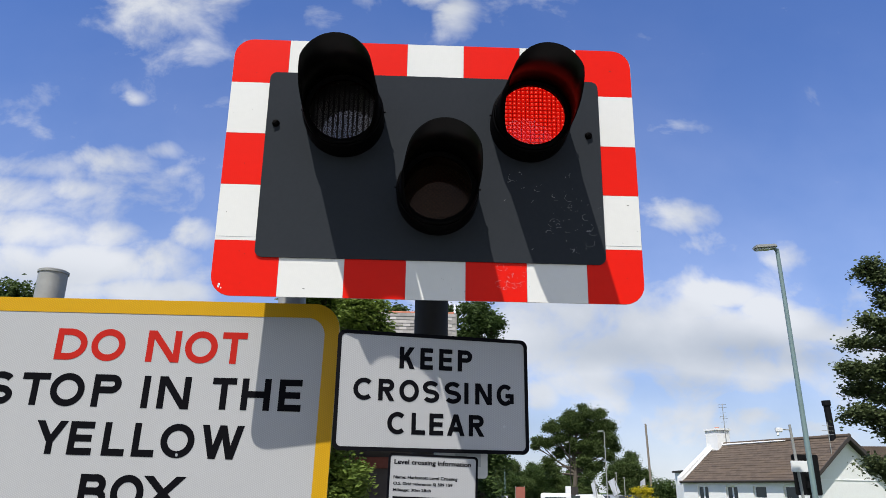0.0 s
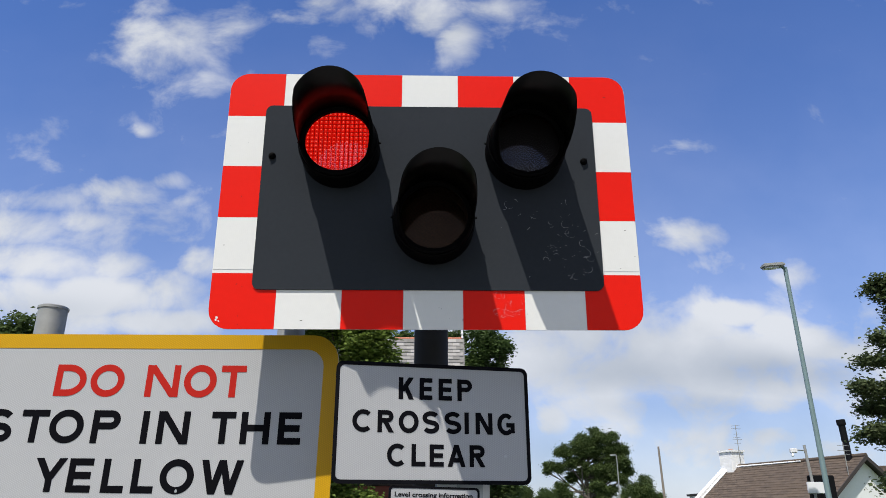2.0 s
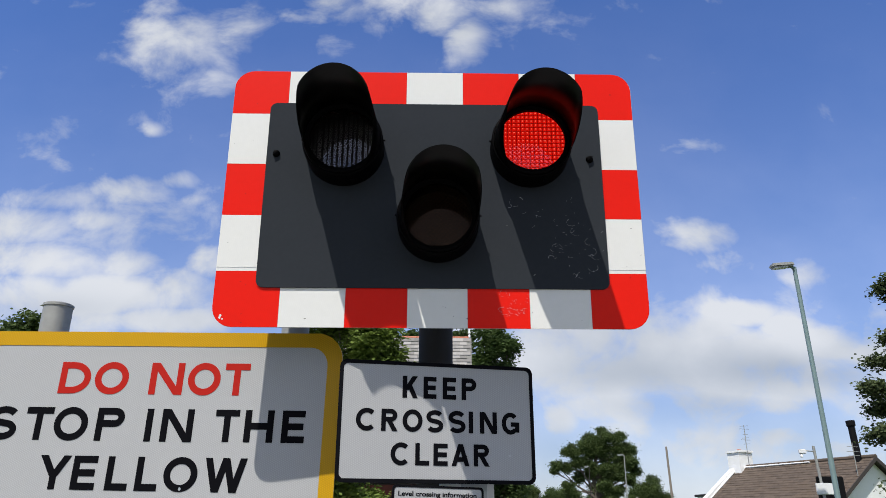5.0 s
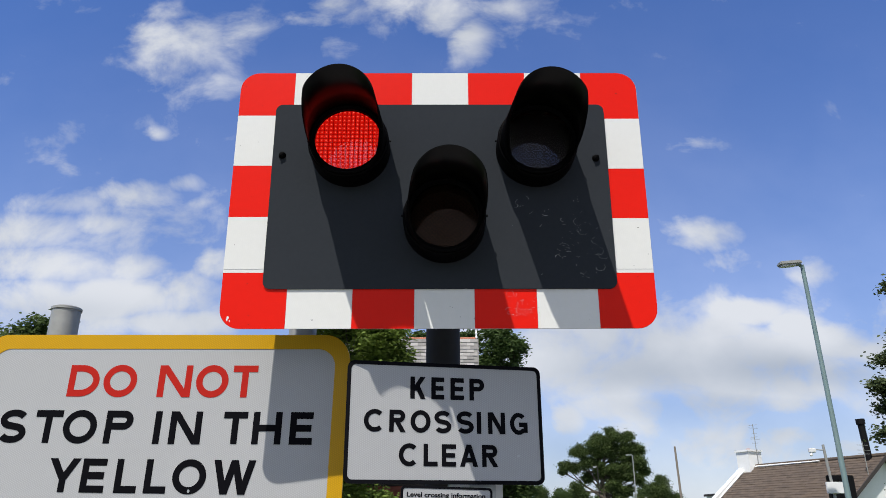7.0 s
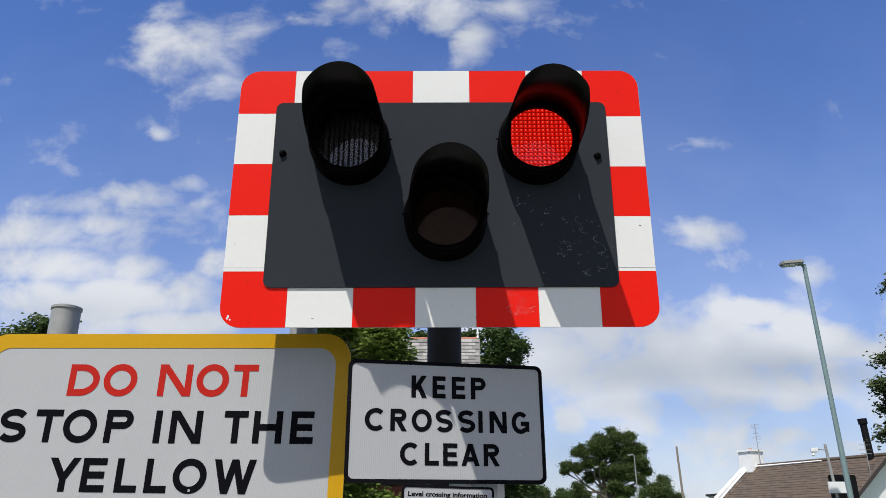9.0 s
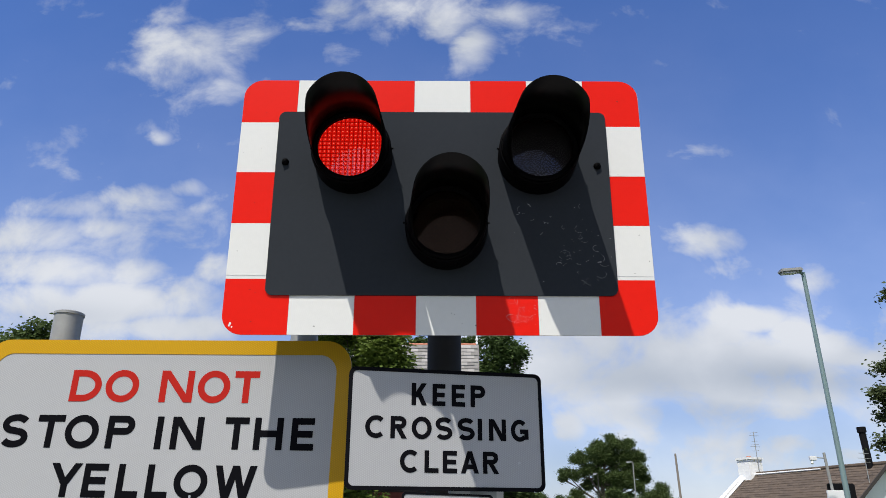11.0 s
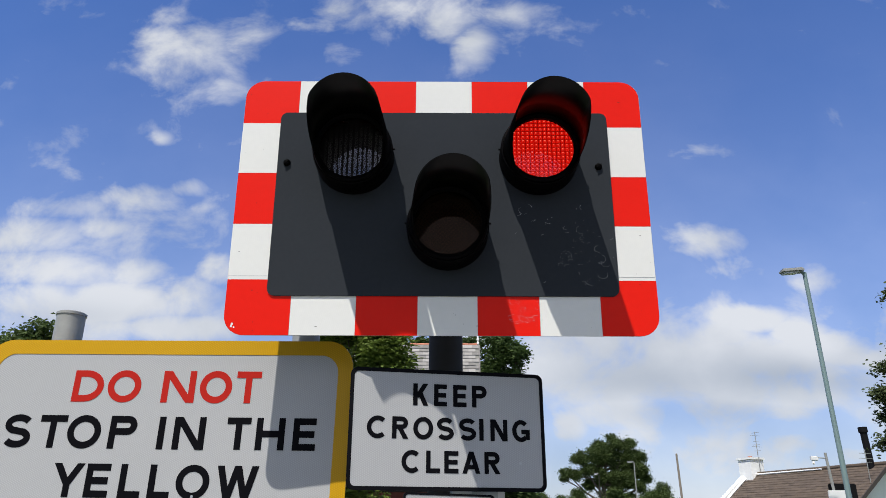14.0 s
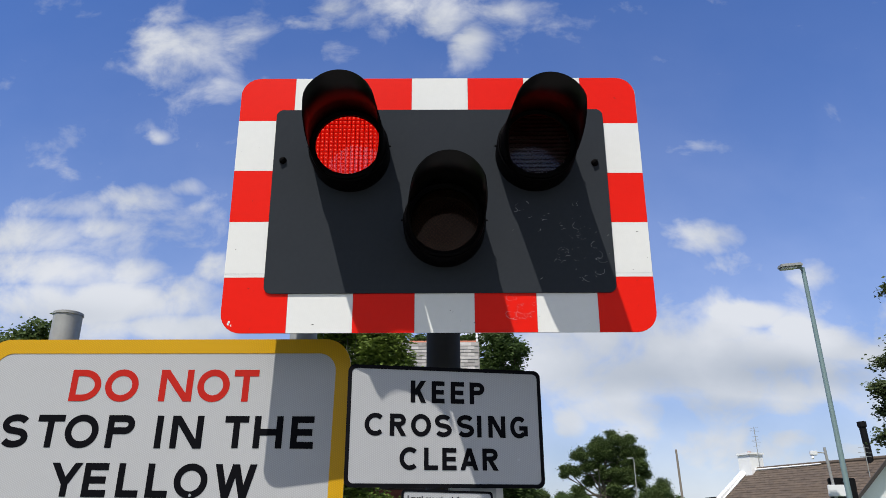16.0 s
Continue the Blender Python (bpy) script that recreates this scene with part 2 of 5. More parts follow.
def lens_mat(name, clear, tint, face, mirrored_bars=0.0, dots=0.0, gloss=0.5, sheen=(1.0, 0.93, 0.88)):
    """A moulded signal lens: part lets the lamp through, part is glossy plastic that mirrors the sky."""
    m = bpy.data.materials.new(name)
    m.use_nodes = True
    nt = m.node_tree
    b = nt.nodes["Principled BSDF"]
    b.inputs["Roughness"].default_value, b.inputs["IOR"].default_value = 0.04, 2.1
    b.inputs["Specular Tint"].default_value = (*sheen, 1)
    co = nt.nodes.new("ShaderNodeTexCoord")
    sep = nt.nodes.new("ShaderNodeSeparateXYZ")
    nt.links.new(co.outputs["Object"], sep.inputs[0])
    # upright dark bars of a reflection, put into the face colour and gloss
    if mirrored_bars:
        wob = node(nt, "ShaderNodeTexNoise", Scale=34.0, Detail=1.0)
        xv = nt.nodes.new("ShaderNodeCombineXYZ")
        nt.links.new(sep.outputs[0], xv.inputs[0])
        nt.links.new(xv.outputs[0], wob.inputs["Vector"])
        s = math_node(nt, "SINE", math_node(nt, "ADD", math_node(nt, "MULTIPLY", sep.outputs[0], mirrored_bars), math_node(nt, "MULTIPLY", wob.outputs[0], 7.0)))
        f = math_node(nt, "MULTIPLY", math_node(nt, "ADD", s, 0.45), 5.0, True)
    else:
        sx = math_node(nt, "SINE", math_node(nt, "MULTIPLY", sep.outputs[0], dots))
        sz = math_node(nt, "SINE", math_node(nt, "MULTIPLY", sep.outputs[2], dots))
        f = math_node(nt, "ADD", math_node(nt, "MULTIPLY", math_node(nt, "MULTIPLY", sx, sz), 0.55), 0.6, True)
    mix = nt.nodes.new("ShaderNodeMix")
    mix.data_type = "RGBA"
    nt.links.new(f, mix.inputs["Factor"])
    mix.inputs["A"].default_value, mix.inputs["B"].default_value = (*[c * 0.12 for c in face], 1), (*face, 1)
    nt.links.new(mix.outputs["Result"], b.inputs["Base Color"])
    nt.links.new(math_node(nt, "MULTIPLY", f, gloss), b.inputs["Specular IOR Level"])
    tr = nt.nodes.new("ShaderNodeBsdfTransparent")
    tr.inputs[0].default_value = (*tint, 1)
    ms = nt.nodes.new("ShaderNodeMixShader")
    ms.inputs[0].default_value = 1 - clear
    nt.links.new(tr.outputs[0], ms.inputs[1])
    nt.links.new(b.outputs[0], ms.inputs[2])
    nt.links.new(ms.outputs[0], nt.nodes["Material Output"].inputs["Surface"])
    return m


def led_mat():
    """Glowing face of a row of red light points in moulded cells."""
    m = bpy.data.materials.new("red_light_points")
    m.use_nodes = True
    nt = m.node_tree
    nt.nodes.clear()
    co = nt.nodes.new("ShaderNodeTexCoord")
    sep = nt.nodes.new("ShaderNodeSeparateXYZ")
    nt.links.new(co.outputs["Object"], sep.inputs[0])
    px = math_node(nt, "SUBTRACT", math_node(nt, "FRACT", math_node(nt, "ADD", math_node(nt, "MULTIPLY", sep.outputs[0], 1 / 0.0133), 100.5)), 0.5)
    pz = math_node(nt, "MULTIPLY", sep.outputs[2], 1 / 0.0133)
    r2 = math_node(nt, "ADD", math_node(nt, "MULTIPLY", px, px), math_node(nt, "MULTIPLY", math_node(nt, "ADD", pz, -0.12), math_node(nt, "ADD", pz, -0.12)))
    dot = math_node(nt, "SUBTRACT", 1.0, math_node(nt, "MULTIPLY", r2, 34.0), True)
    ax = math_node(nt, "ABSOLUTE", px)
    az = math_node(nt, "ABSOLUTE", pz)
    seam = math_node(nt, "MULTIPLY", math_node(nt, "SUBTRACT", math_node(nt, "MAXIMUM", ax, az), 0.36), 7.0, True)
    grain = node(nt, "ShaderNodeTexNoise", Scale=130.0, Detail=2.0)
    nt.links.new(co.outputs["Object"], grain.inputs["Vector"])
    body = math_node(nt, "MULTIPLY", math_node(nt, "SUBTRACT", 1.0, math_node(nt, "MULTIPLY", seam, 0.86)), math_node(nt, "ADD", math_node(nt, "MULTIPLY", grain.outputs[0], 1.0), 0.5))
    mix = nt.nodes.new("ShaderNodeMix")
    mix.data_type = "RGBA"
    nt.links.new(math_node(nt, "MULTIPLY", dot, 0.95), mix.inputs["Factor"])
    mix.inputs["A"].default_value, mix.inputs["B"].default_value = (1.0, 0.009, 0.004, 1), (1.7, 0.36, 0.24, 1)
    em = nt.nodes.new("ShaderNodeEmission")
    nt.links.new(mix.outputs["Result"], em.inputs[0])
    nt.links.new(math_node(nt, "MULTIPLY", body, 0.86), em.inputs[1])
    out = nt.nodes.new("ShaderNodeOutputMaterial")
    nt.links.new(em.outputs[0], out.inputs[0])
    return m


RED = sheeting("red_sheeting", (0.74, 0.011, 0.004), 0.003, 0.03, spec=0.12)
WHITE = sheeting("white_sheeting", (0.705, 0.70, 0.67), 0.003, 0.02)
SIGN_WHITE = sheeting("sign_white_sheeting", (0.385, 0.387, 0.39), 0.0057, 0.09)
SIGN_YELLOW = sheeting("sign_yellow_sheeting", (0.50, 0.275, 0.005), 0.0057, 0.09)
LETTER_BLACK = mat("black_lettering", (0.0045, 0.0045, 0.006), 0.6, spec=0.03)
LETTER_RED = mat("red_lettering", (0.40, 0.017, 0.011), 0.5, spec=0.08)
BORDER_BLACK = mat("black_border", (0.005, 0.005, 0.0065), 0.6, stain=(9.0, 0.3), dirt=(3, 3, 3), spec=0.04)
CHARCOAL = mat("charcoal_paint", (0.030, 0.0338, 0.0395), 0.7, spec=0.02, grain=(90.0, 0.08), stain=(4.0, 0.25), dirt=(1.35, 1.3, 1.25), bump=0.03, bump_scale=300)
HOOD_BLACK = mat("matt_black_hood", (0.0020, 0.0018, 0.0020), 0.5, grain=(60.0, 0.15), bump=0.05, spec=0.03)
HOOD_INSIDE = mat("black_hood_lining", (0.0015, 0.0009, 0.0009), 0.38, spec=0.26)
ALUMINIUM = mat("plate_aluminium", (0.45, 0.46, 0.47), 0.45, 0.8, (30.0, 0.1), (3.0, 0.3))
GALV = mat("galvanised_steel", (0.30, 0.30, 0.285), 0.55, 0.2, (35.0, 0.18), (6.0, 0.45), bump=0.08, dirt=(0.6, 0.6, 0.58))
POLE_GREY = mat("grey_painted_pole", (0.040, 0.036, 0.033), 0.7, spec=0.15, grain=(40.0, 0.12), stain=(5.0, 0.3), bump=0.05)
LAMP_GREEN = mat("weathered_green_column", (0.16, 0.23, 0.23), 0.5, 0.1, (15.0, 0.12), (2.0, 0.4))
SCRATCH = mat("scratched_metal", (0.34, 0.34, 0.35), 0.5, spec=0.2)
LED = led_mat()
LENS_CLEAR = lens_mat("red_lens_mirrored_bars", 0.66, (0.95, 0.9, 0.9), (0.012, 0.010, 0.010), mirrored_bars=420.0, gloss=0.75)
LENS_PLAIN = lens_mat("red_lens_plain", 0.66, (0.95, 0.9, 0.9), (0.012, 0.010, 0.011), dots=490.0, gloss=0.5)
LENS_AMBER = lens_mat("amber_lens", 0.6, (0.5, 0.2, 0.1), (0.03, 0.014, 0.008), dots=490.0, gloss=0.22, sheen=(1.0, 0.74, 0.60))
GRASS = mat("mown_grass", (0.055, 0.095, 0.022), 0.9, grain=(25.0, 0.5), stain=(0.4, 0.5), bump=0.6, bump_scale=60, dirt=(1.3, 1.0, 0.8))
ASPHALT = mat("worn_asphalt", (0.055, 0.055, 0.057), 0.85, grain=(90.0, 0.35), stain=(0.7, 0.4), bump=0.4, bump_scale=150)
PAVING = mat("grey_paving", (0.20, 0.19, 0.175), 0.85, grain=(60.0, 0.2), stain=(1.0, 0.4), bump=0.2, random_tone=0.08)
KERB = mat("concrete_kerb", (0.27, 0.26, 0.24), 0.85, grain=(50.0, 0.2), stain=(2.0, 0.4), bump=0.2, random_tone=0.08)
RENDER_WHITE = mat("white_render", (0.78, 0.78, 0.76), 0.85, grain=(12.0, 0.05), stain=(0.7, 0.14), bump=0.15, bump_scale=60)
ROOF_TILE = mat("brown_roof_tile", (0.088, 0.064, 0.046), 0.85, grain=(9.0, 0.35), stain=(0.8, 0.6), bump=0.3, bump_scale=30, dirt=(1.3, 1.2, 1.0), random_tone=0.18)
BARGE = mat("dark_bargeboard", (0.045, 0.035, 0.03), 0.7)
GLASS_DARK = mat("window_glass", (0.05, 0.06, 0.07), 0.08)
PVC = mat("white_frame", (0.8, 0.8, 0.8), 0.4)
SLATE = mat("pale_grey_slate", (0.34, 0.32, 0.31), 0.8, grain=(25.0, 0.2), stain=(5.0, 0.35), bump=0.3, bump_scale=60, random_tone=0.34)
MORTAR = mat("mortar", (0.33, 0.32, 0.30), 0.95, bump=0.2)
TERRACOTTA = mat("terracotta_tile", (0.36, 0.13, 0.075), 0.8, grain=(20.0, 0.2), stain=(3.0, 0.4), bump=0.2, random_tone=0.15)
RED_BRICK = mat("dark_red_brick", (0.17, 0.05, 0.035), 0.9, grain=(14.0, 0.3), stain=(1.5, 0.4), bump=0.3)
BARK = mat("bark", (0.085, 0.07, 0.055), 0.95, grain=(18.0, 0.35), stain=(2.0, 0.4), bump=0.6, bump_scale=25)
WOOD_POLE = mat("grey_timber_pole", (0.20, 0.17, 0.14), 0.9, grain=(20.0, 0.3), bump=0.2)
LEAF_NEAR = leaf_mat("sycamore_leaves", (0.035, 0.05, 0.02), (0.12, 0.15, 0.06))
LEAF_BRIGHT = leaf_mat("bright_shrub_leaves", (0.045, 0.08, 0.014), (0.22, 0.29, 0.055))
LEAF_MID = leaf_mat("mid_green_leaves", (0.026, 0.052, 0.014), (0.10, 0.15, 0.042))
LEAF_DARK = leaf_mat("dark_oak_leaves", (0.026, 0.05, 0.015), (0.125, 0.17, 0.05))
LEAF_YELLOW = leaf_mat("yellow_shrub_leaves", (0.25, 0.22, 0.01), (0.6, 0.5, 0.02))
CAR_WHITE = mat("white_car_paint", (0.75, 0.75, 0.76), 0.25)
CAR_SILVER = mat("silver_car_paint", (0.45, 0.47, 0.5), 0.25, 0.5)
CAR_DARK = mat("dark_car_paint", (0.04, 0.045, 0.05), 0.25)
TYRE = mat("tyre_rubber", (0.02, 0.02, 0.02), 0.9)
FLAG = mat("white_flag_cloth", (0.75, 0.76, 0.8), 0.9, bump=0.1, bump_scale=8)
BLACK_BOX = mat("black_signal_back", (0.006, 0.006, 0.007), 0.6, spec=0.1)
WHITE_BOX = mat("white_cabinet", (0.7, 0.7, 0.7), 0.5)
SIGN_RED = mat("brick_red_panel", (0.32, 0.10, 0.07), 0.7)


# ---- building tools ----
def part(name, bm, material, parent, label="", m=None, smooth=False):
    """Links a bmesh as one mesh object under a thing or a part."""
    me = bpy.data.meshes.new(name)
    bm.to_mesh(me)
    bm.free()
    for one in (material if isinstance(material, (list, tuple)) else [material]):
        me.materials.append(one)
    if smooth:
        for p in me.polygons:
            p.use_smooth = True
    ob = new(name, me)
    if parent is not None:
        ob.parent = parent
    if m is not None:
        ob.matrix_basis = m
    if label:
        ob["label"] = label
    return ob


def thing(name, m, label, category, group="", kind=""):
    ob = new(name)
    ob.matrix_basis = m
    return tagged(ob, label, category, group, kind)


def join(*bms):
    out = bmesh.new()
    for b in bms:
        me = bpy.data.meshes.new("joined")
        b.to_mesh(me)
        b.free()
        out.from_mesh(me)
        bpy.data.meshes.remove(me)
    return out


def box(x0, y0, z0, x1, y1, z1, bevel=0.0):
    bm = bmesh.new()
    bmesh.ops.create_cube(bm, size=1.0)
    bmesh.ops.scale(bm, vec=(x1 - x0, y1 - y0, z1 - z0), verts=bm.verts)
    bmesh.ops.translate(bm, vec=((x0 + x1) / 2, (y0 + y1) / 2, (z0 + z1) / 2), verts=bm.verts)
    if bevel:
        bmesh.ops.bevel(bm, geom=bm.edges[:], offset=bevel, segments=2, affect="EDGES")
    return bm


def plate(x0, z0, x1, z1, y_front, y_back, radii, steps=7):
    """A flat plate facing -y; radii: corner rounding (bl, br, tr, tl)."""
    pts = []
    for (cx, cz, sx, sz, a0), r in zip(((x0, z0, 1, 1, 180), (x1, z0, -1, 1, 270), (x1, z1, -1, -1, 0), (x0, z1, 1, -1, 90)), radii):
        if r <= 0:
            pts.append((cx, cz))
            continue
        for i in range(steps + 1):
            a = radians(a0 + 90 * i / steps)
            pts.append((cx + sx * r + r * math.cos(a), cz + sz * r + r * math.sin(a)))
    bm = bmesh.new()
    front = [bm.verts.new((x, y_front, z)) for x, z in pts]
    back = [bm.verts.new((x, y_back, z)) for x, z in pts]
    bm.faces.new(front)
    bm.faces.new(back[::-1])
    n = len(pts)
    for i in range(n):
        j = (i + 1) % n
        bm.faces.new((front[j], front[i], back[i], back[j]))
    bmesh.ops.recalc_face_normals(bm, faces=bm.faces)
    return bm


def ring_plate(x0, z0, x1, z1, w, y_front, y_back, r, steps=8):
    """A flat rounded frame of width w facing -y."""
    bm = bmesh.new()
    loops = []
    for d, rr in ((0.0, r), (w, max(r - w * 0.6, 0.004))):
        for y in (y_front, y_back):
            loop = []
            for cx, cz, sx, sz, a0 in ((x0 + d, z0 + d, 1, 1, 180), (x1 - d, z0 + d, -1, 1, 270), (x1 - d, z1 - d, -1, -1, 0), (x0 + d, z1 - d, 1, -1, 90)):
                for i in range(steps + 1):
                    a = radians(a0 + 90 * i / steps)
                    loop.append(bm.verts.new((cx + sx * rr + rr * math.cos(a), y, cz + sz * rr + rr * math.sin(a))))
            loops.append(loop)
    of, ob_, inf, inb = loops
    n = len(of)
    for i in range(n):
        j = (i + 1) % n
        for a, b in ((of, inf), (inf, inb), (inb, ob_), (ob_, of)):
            bm.faces.new((a[i], a[j], b[j], b[i]))
    bmesh.ops.recalc_face_normals(bm, faces=bm.faces)
    return bm


def lathe(profile, steps=40, axis="z", closed=False):
    """Turns (radius, height) points round an axis."""
    bm = bmesh.new()
    rings = []
    for r, h in profile:
        row = []
        for i in range(steps):
            a = 2 * math.pi * i / steps
            c, s = r * math.cos(a), r * math.sin(a)
            row.append(bm.verts.new((c, s, h) if axis == "z" else (c, h, s)))
        rings.append(row)
    pairs = list(zip(rings, rings[1:])) + ([(rings[-1], rings[0])] if closed else [])
    for a, b in pairs:
        for i in range(steps):
            j = (i + 1) % steps
            bm.faces.new((a[i], a[j], b[j], b[i]))
    if not closed:
        for ring in (rings[0], rings[-1]):
            bm.faces.new(ring)
    bmesh.ops.recalc_face_normals(bm, faces=bm.faces)
    return bm


def rod(a, b, r0, r1=None, steps=10):
    """A tapered round bar from a to b."""
    a, b = Vector(a), Vector(b)
    r1 = r0 if r1 is None else r1
    bm = bmesh.new()
    q = (b - a).to_track_quat("Z", "Y")
    rows = []
    for c, r in ((a, r0), (b, r1)):
        rows.append([bm.verts.new(c + q @ Vector((r * math.cos(2 * math.pi * i / steps), r * math.sin(2 * math.pi * i / steps), 0))) for i in range(steps)])
    for i in range(steps):
        j = (i + 1) % steps
        bm.faces.new((rows[0][i], rows[0][j], rows[1][j], rows[1][i]))
    bm.faces.new(rows[0][::-1])
    bm.faces.new(rows[1])
    return bm


def lettering(body, x0, z0, x1, z1, y, bold=0.022, depth=0.0006, spacing=1.0):
    """A line of raised letters facing -y that fills the given rectangle."""
    cu = bpy.data.curves.new("letters", "FONT")
    cu.body, cu.offset, cu.extrude, cu.space_character, cu.resolution_u = body, bold, 0.01, spacing, 5
    ob = new("letters", cu)
    dg = bpy.context.evaluated_depsgraph_get()
    dg.update()
    me = bpy.data.meshes.new_from_object(ob.evaluated_get(dg))
    bpy.data.objects.remove(ob)
    bm = bmesh.new()
    bm.from_mesh(me)
    bpy.data.meshes.remove(me)
    xs = [v.co.x for v in bm.verts]
    zs = [v.co.y for v in bm.verts]
    ax, bx, az, bz = min(xs), max(xs), min(zs), max(zs)
    for v in bm.verts:
        px, pz, py = v.co.x, v.co.y, v.co.z
        v.co = (x0 + (px - ax) / (bx - ax) * (x1 - x0), y - (depth if py > 0 else 0.0), z0 + (pz - az) / (bz - az) * (z1 - z0))
    return bm


def ribbon(pts, w, closed=False):
    """Outline of a stroke of width w along a centre line: two equal rows of points."""
    left, right = [], []
    n = len(pts)
    for i, (x, z) in enumerate(pts):
        a = pts[i - 1] if i or closed else None
        b = pts[(i + 1) % n] if i < n - 1 or closed else None
        dirs = []
        if a:
            dirs.append(Vector((x - a[0], z - a[1])).normalized())
        if b:
            dirs.append(Vector((b[0] - x, b[1] - z)).normalized())
        d = sum(dirs, Vector((0, 0))).normalized()
        mitre = w / 2 / max(d.dot(dirs[0]), 0.4)
        left.append((x - d.y * mitre, z + d.x * mitre))
        right.append((x + d.y * mitre, z - d.x * mitre))
    return left, right


def arc(cx, cz, rx, rz, a0, a1, n=18):
    return [(cx + rx * math.cos(radians(a0 + (a1 - a0) * i / n)), cz + rz * math.sin(radians(a0 + (a1 - a0) * i / n))) for i in range(n + 1)]


def strokes(ch, x0, z0, x1, z1, w):
    """A road-sign capital as strokes: (centre line, closed) or four corners for a slanting bar with level ends."""
    h, W, H, cx = w / 2, x1 - x0, z1 - z0, (x0 + x1) / 2
    mid = (z0 + z1) / 2

    def line(*p):
        return ("line", p, False)

    def slant(xa, za, xb, zb):
        """A bar between two levels; xa, xb are the middles of its ends."""
        q = h * math.hypot(xb - xa, zb - za) / abs(zb - za)
        return ("bar", ((xa - q, za), (xa + q, za), (xb + q, zb), (xb - q, zb)), False)

    def stem(x):
        return line((x, z0), (x, z1))

    def bowl(zt, zb, right):
        r = (zt - zb) / 2
        rx = min(r * 1.05, right - h - (x0 + w))
        return line((x0 + h, zt), *arc(right - h - rx, (zt + zb) / 2, rx, r, 90, -90), (x0 + h, zb))
    rx, rz = W / 2 - h, H / 2 - h
    if ch == "I":
        return [stem(cx)]
    if ch == "L":
        return [stem(x0 + h), line((x0 + h, z0 + h), (x1, z0 + h))]
    if ch == "T":
        return [stem(cx), line((x0, z1 - h), (x1, z1 - h))]
    if ch == "H":
        return [stem(x0 + h), stem(x1 - h), line((x0 + h, mid), (x1 - h, mid))]
    if ch == "E":
        return [stem(x0 + h), line((x0 + h, z1 - h), (x1, z1 - h)), line((x0 + h, mid), (x1 - 0.06 * W, mid)), line((x0 + h, z0 + h), (x1, z0 + h))]
    if ch == "O":
        return [("line", arc(cx, mid, rx, rz, 0, 350, 35), True)]
    if ch == "C":
        return [line(*arc(cx + 0.03 * W, mid, rx + 0.03 * W, rz, 47, 313, 26))]
    if ch == "G":
        return [line(*arc(cx, mid, rx, rz, 45, 318, 26)), line((x1 - h, z0 + 0.1 * H), (x1 - h, mid + 0.06 * H)), line((cx + 0.02 * W, mid + 0.06 * H - h), (x1, mid + 0.06 * H - h))]
    if ch == "S":
        r = (H - w) / 4
        return [line(*arc(cx, z1 - h - r, rx, r, 28, 238, 16), *arc(cx, z0 + h + r, rx, r, 58, -152, 16))]
    if ch == "D":
        return [stem(x0 + h), line((x0 + h, z1 - h), *arc(x1 - h - min(0.56 * W, H / 2), mid, min(0.56 * W, H / 2), rz, 90, -90), (x0 + h, z0 + h))]
    if ch == "P":
        return [stem(x0 + h), bowl(z1 - h, z1 - 0.58 * H + h, x1)]
    if ch == "R":
        return [stem(x0 + h), bowl(z1 - h, z1 - 0.57 * H + h, x1 - 0.05 * W), slant(x1 - 0.62 * w, z0, x0 + 0.48 * W, z0 + 0.46 * H)]
    if ch == "B":
        return [stem(x0 + h), bowl(z1 - h, mid + 0.02 * H, x1 - 0.06 * W), bowl(mid + 0.02 * H, z0 + h, x1)]
    if ch == "N":
        return [stem(x0 + h), stem(x1 - h), slant(x1 - 0.62 * w, z0, x0 + 0.62 * w, z1)]
    if ch == "K":
        return [stem(x0 + h), slant(x0 + 0.8 * w, z0 + 0.36 * H, x1 - 0.68 * w, z1), slant(x1 - 0.62 * w, z0, x0 + 0.42 * W, z0 + 0.62 * H)]
    if ch == "X":
        return [slant(x0 + 0.62 * w, z0, x1 - 0.66 * w, z1), slant(x1 - 0.62 * w, z0, x0 + 0.66 * w, z1)]
    if ch == "Y":
        return [line((cx, z0), (cx, mid)), slant(cx, z0 + 0.38 * H, x0 + 0.6 * w, z1), slant(cx, z0 + 0.38 * H, x1 - 0.6 * w, z1)]
    if ch == "A":
        return [slant(x0 + 0.55 * w, z0, cx, z1), slant(x1 - 0.55 * w, z0, cx, z1), line((x0 + 0.24 * W, z0 + 0.30 * H), (x1 - 0.24 * W, z0 + 0.30 * H))]
    if ch == "W":
        return [slant(x0 + 0.52 * w, z1, x0 + 0.29 * W, z0), slant(x0 + 0.29 * W, z0, cx, z1), slant(cx, z1, x1 - 0.29 * W, z0), slant(x1 - 0.29 * W, z0, x1 - 0.52 * w, z1)]
    return []


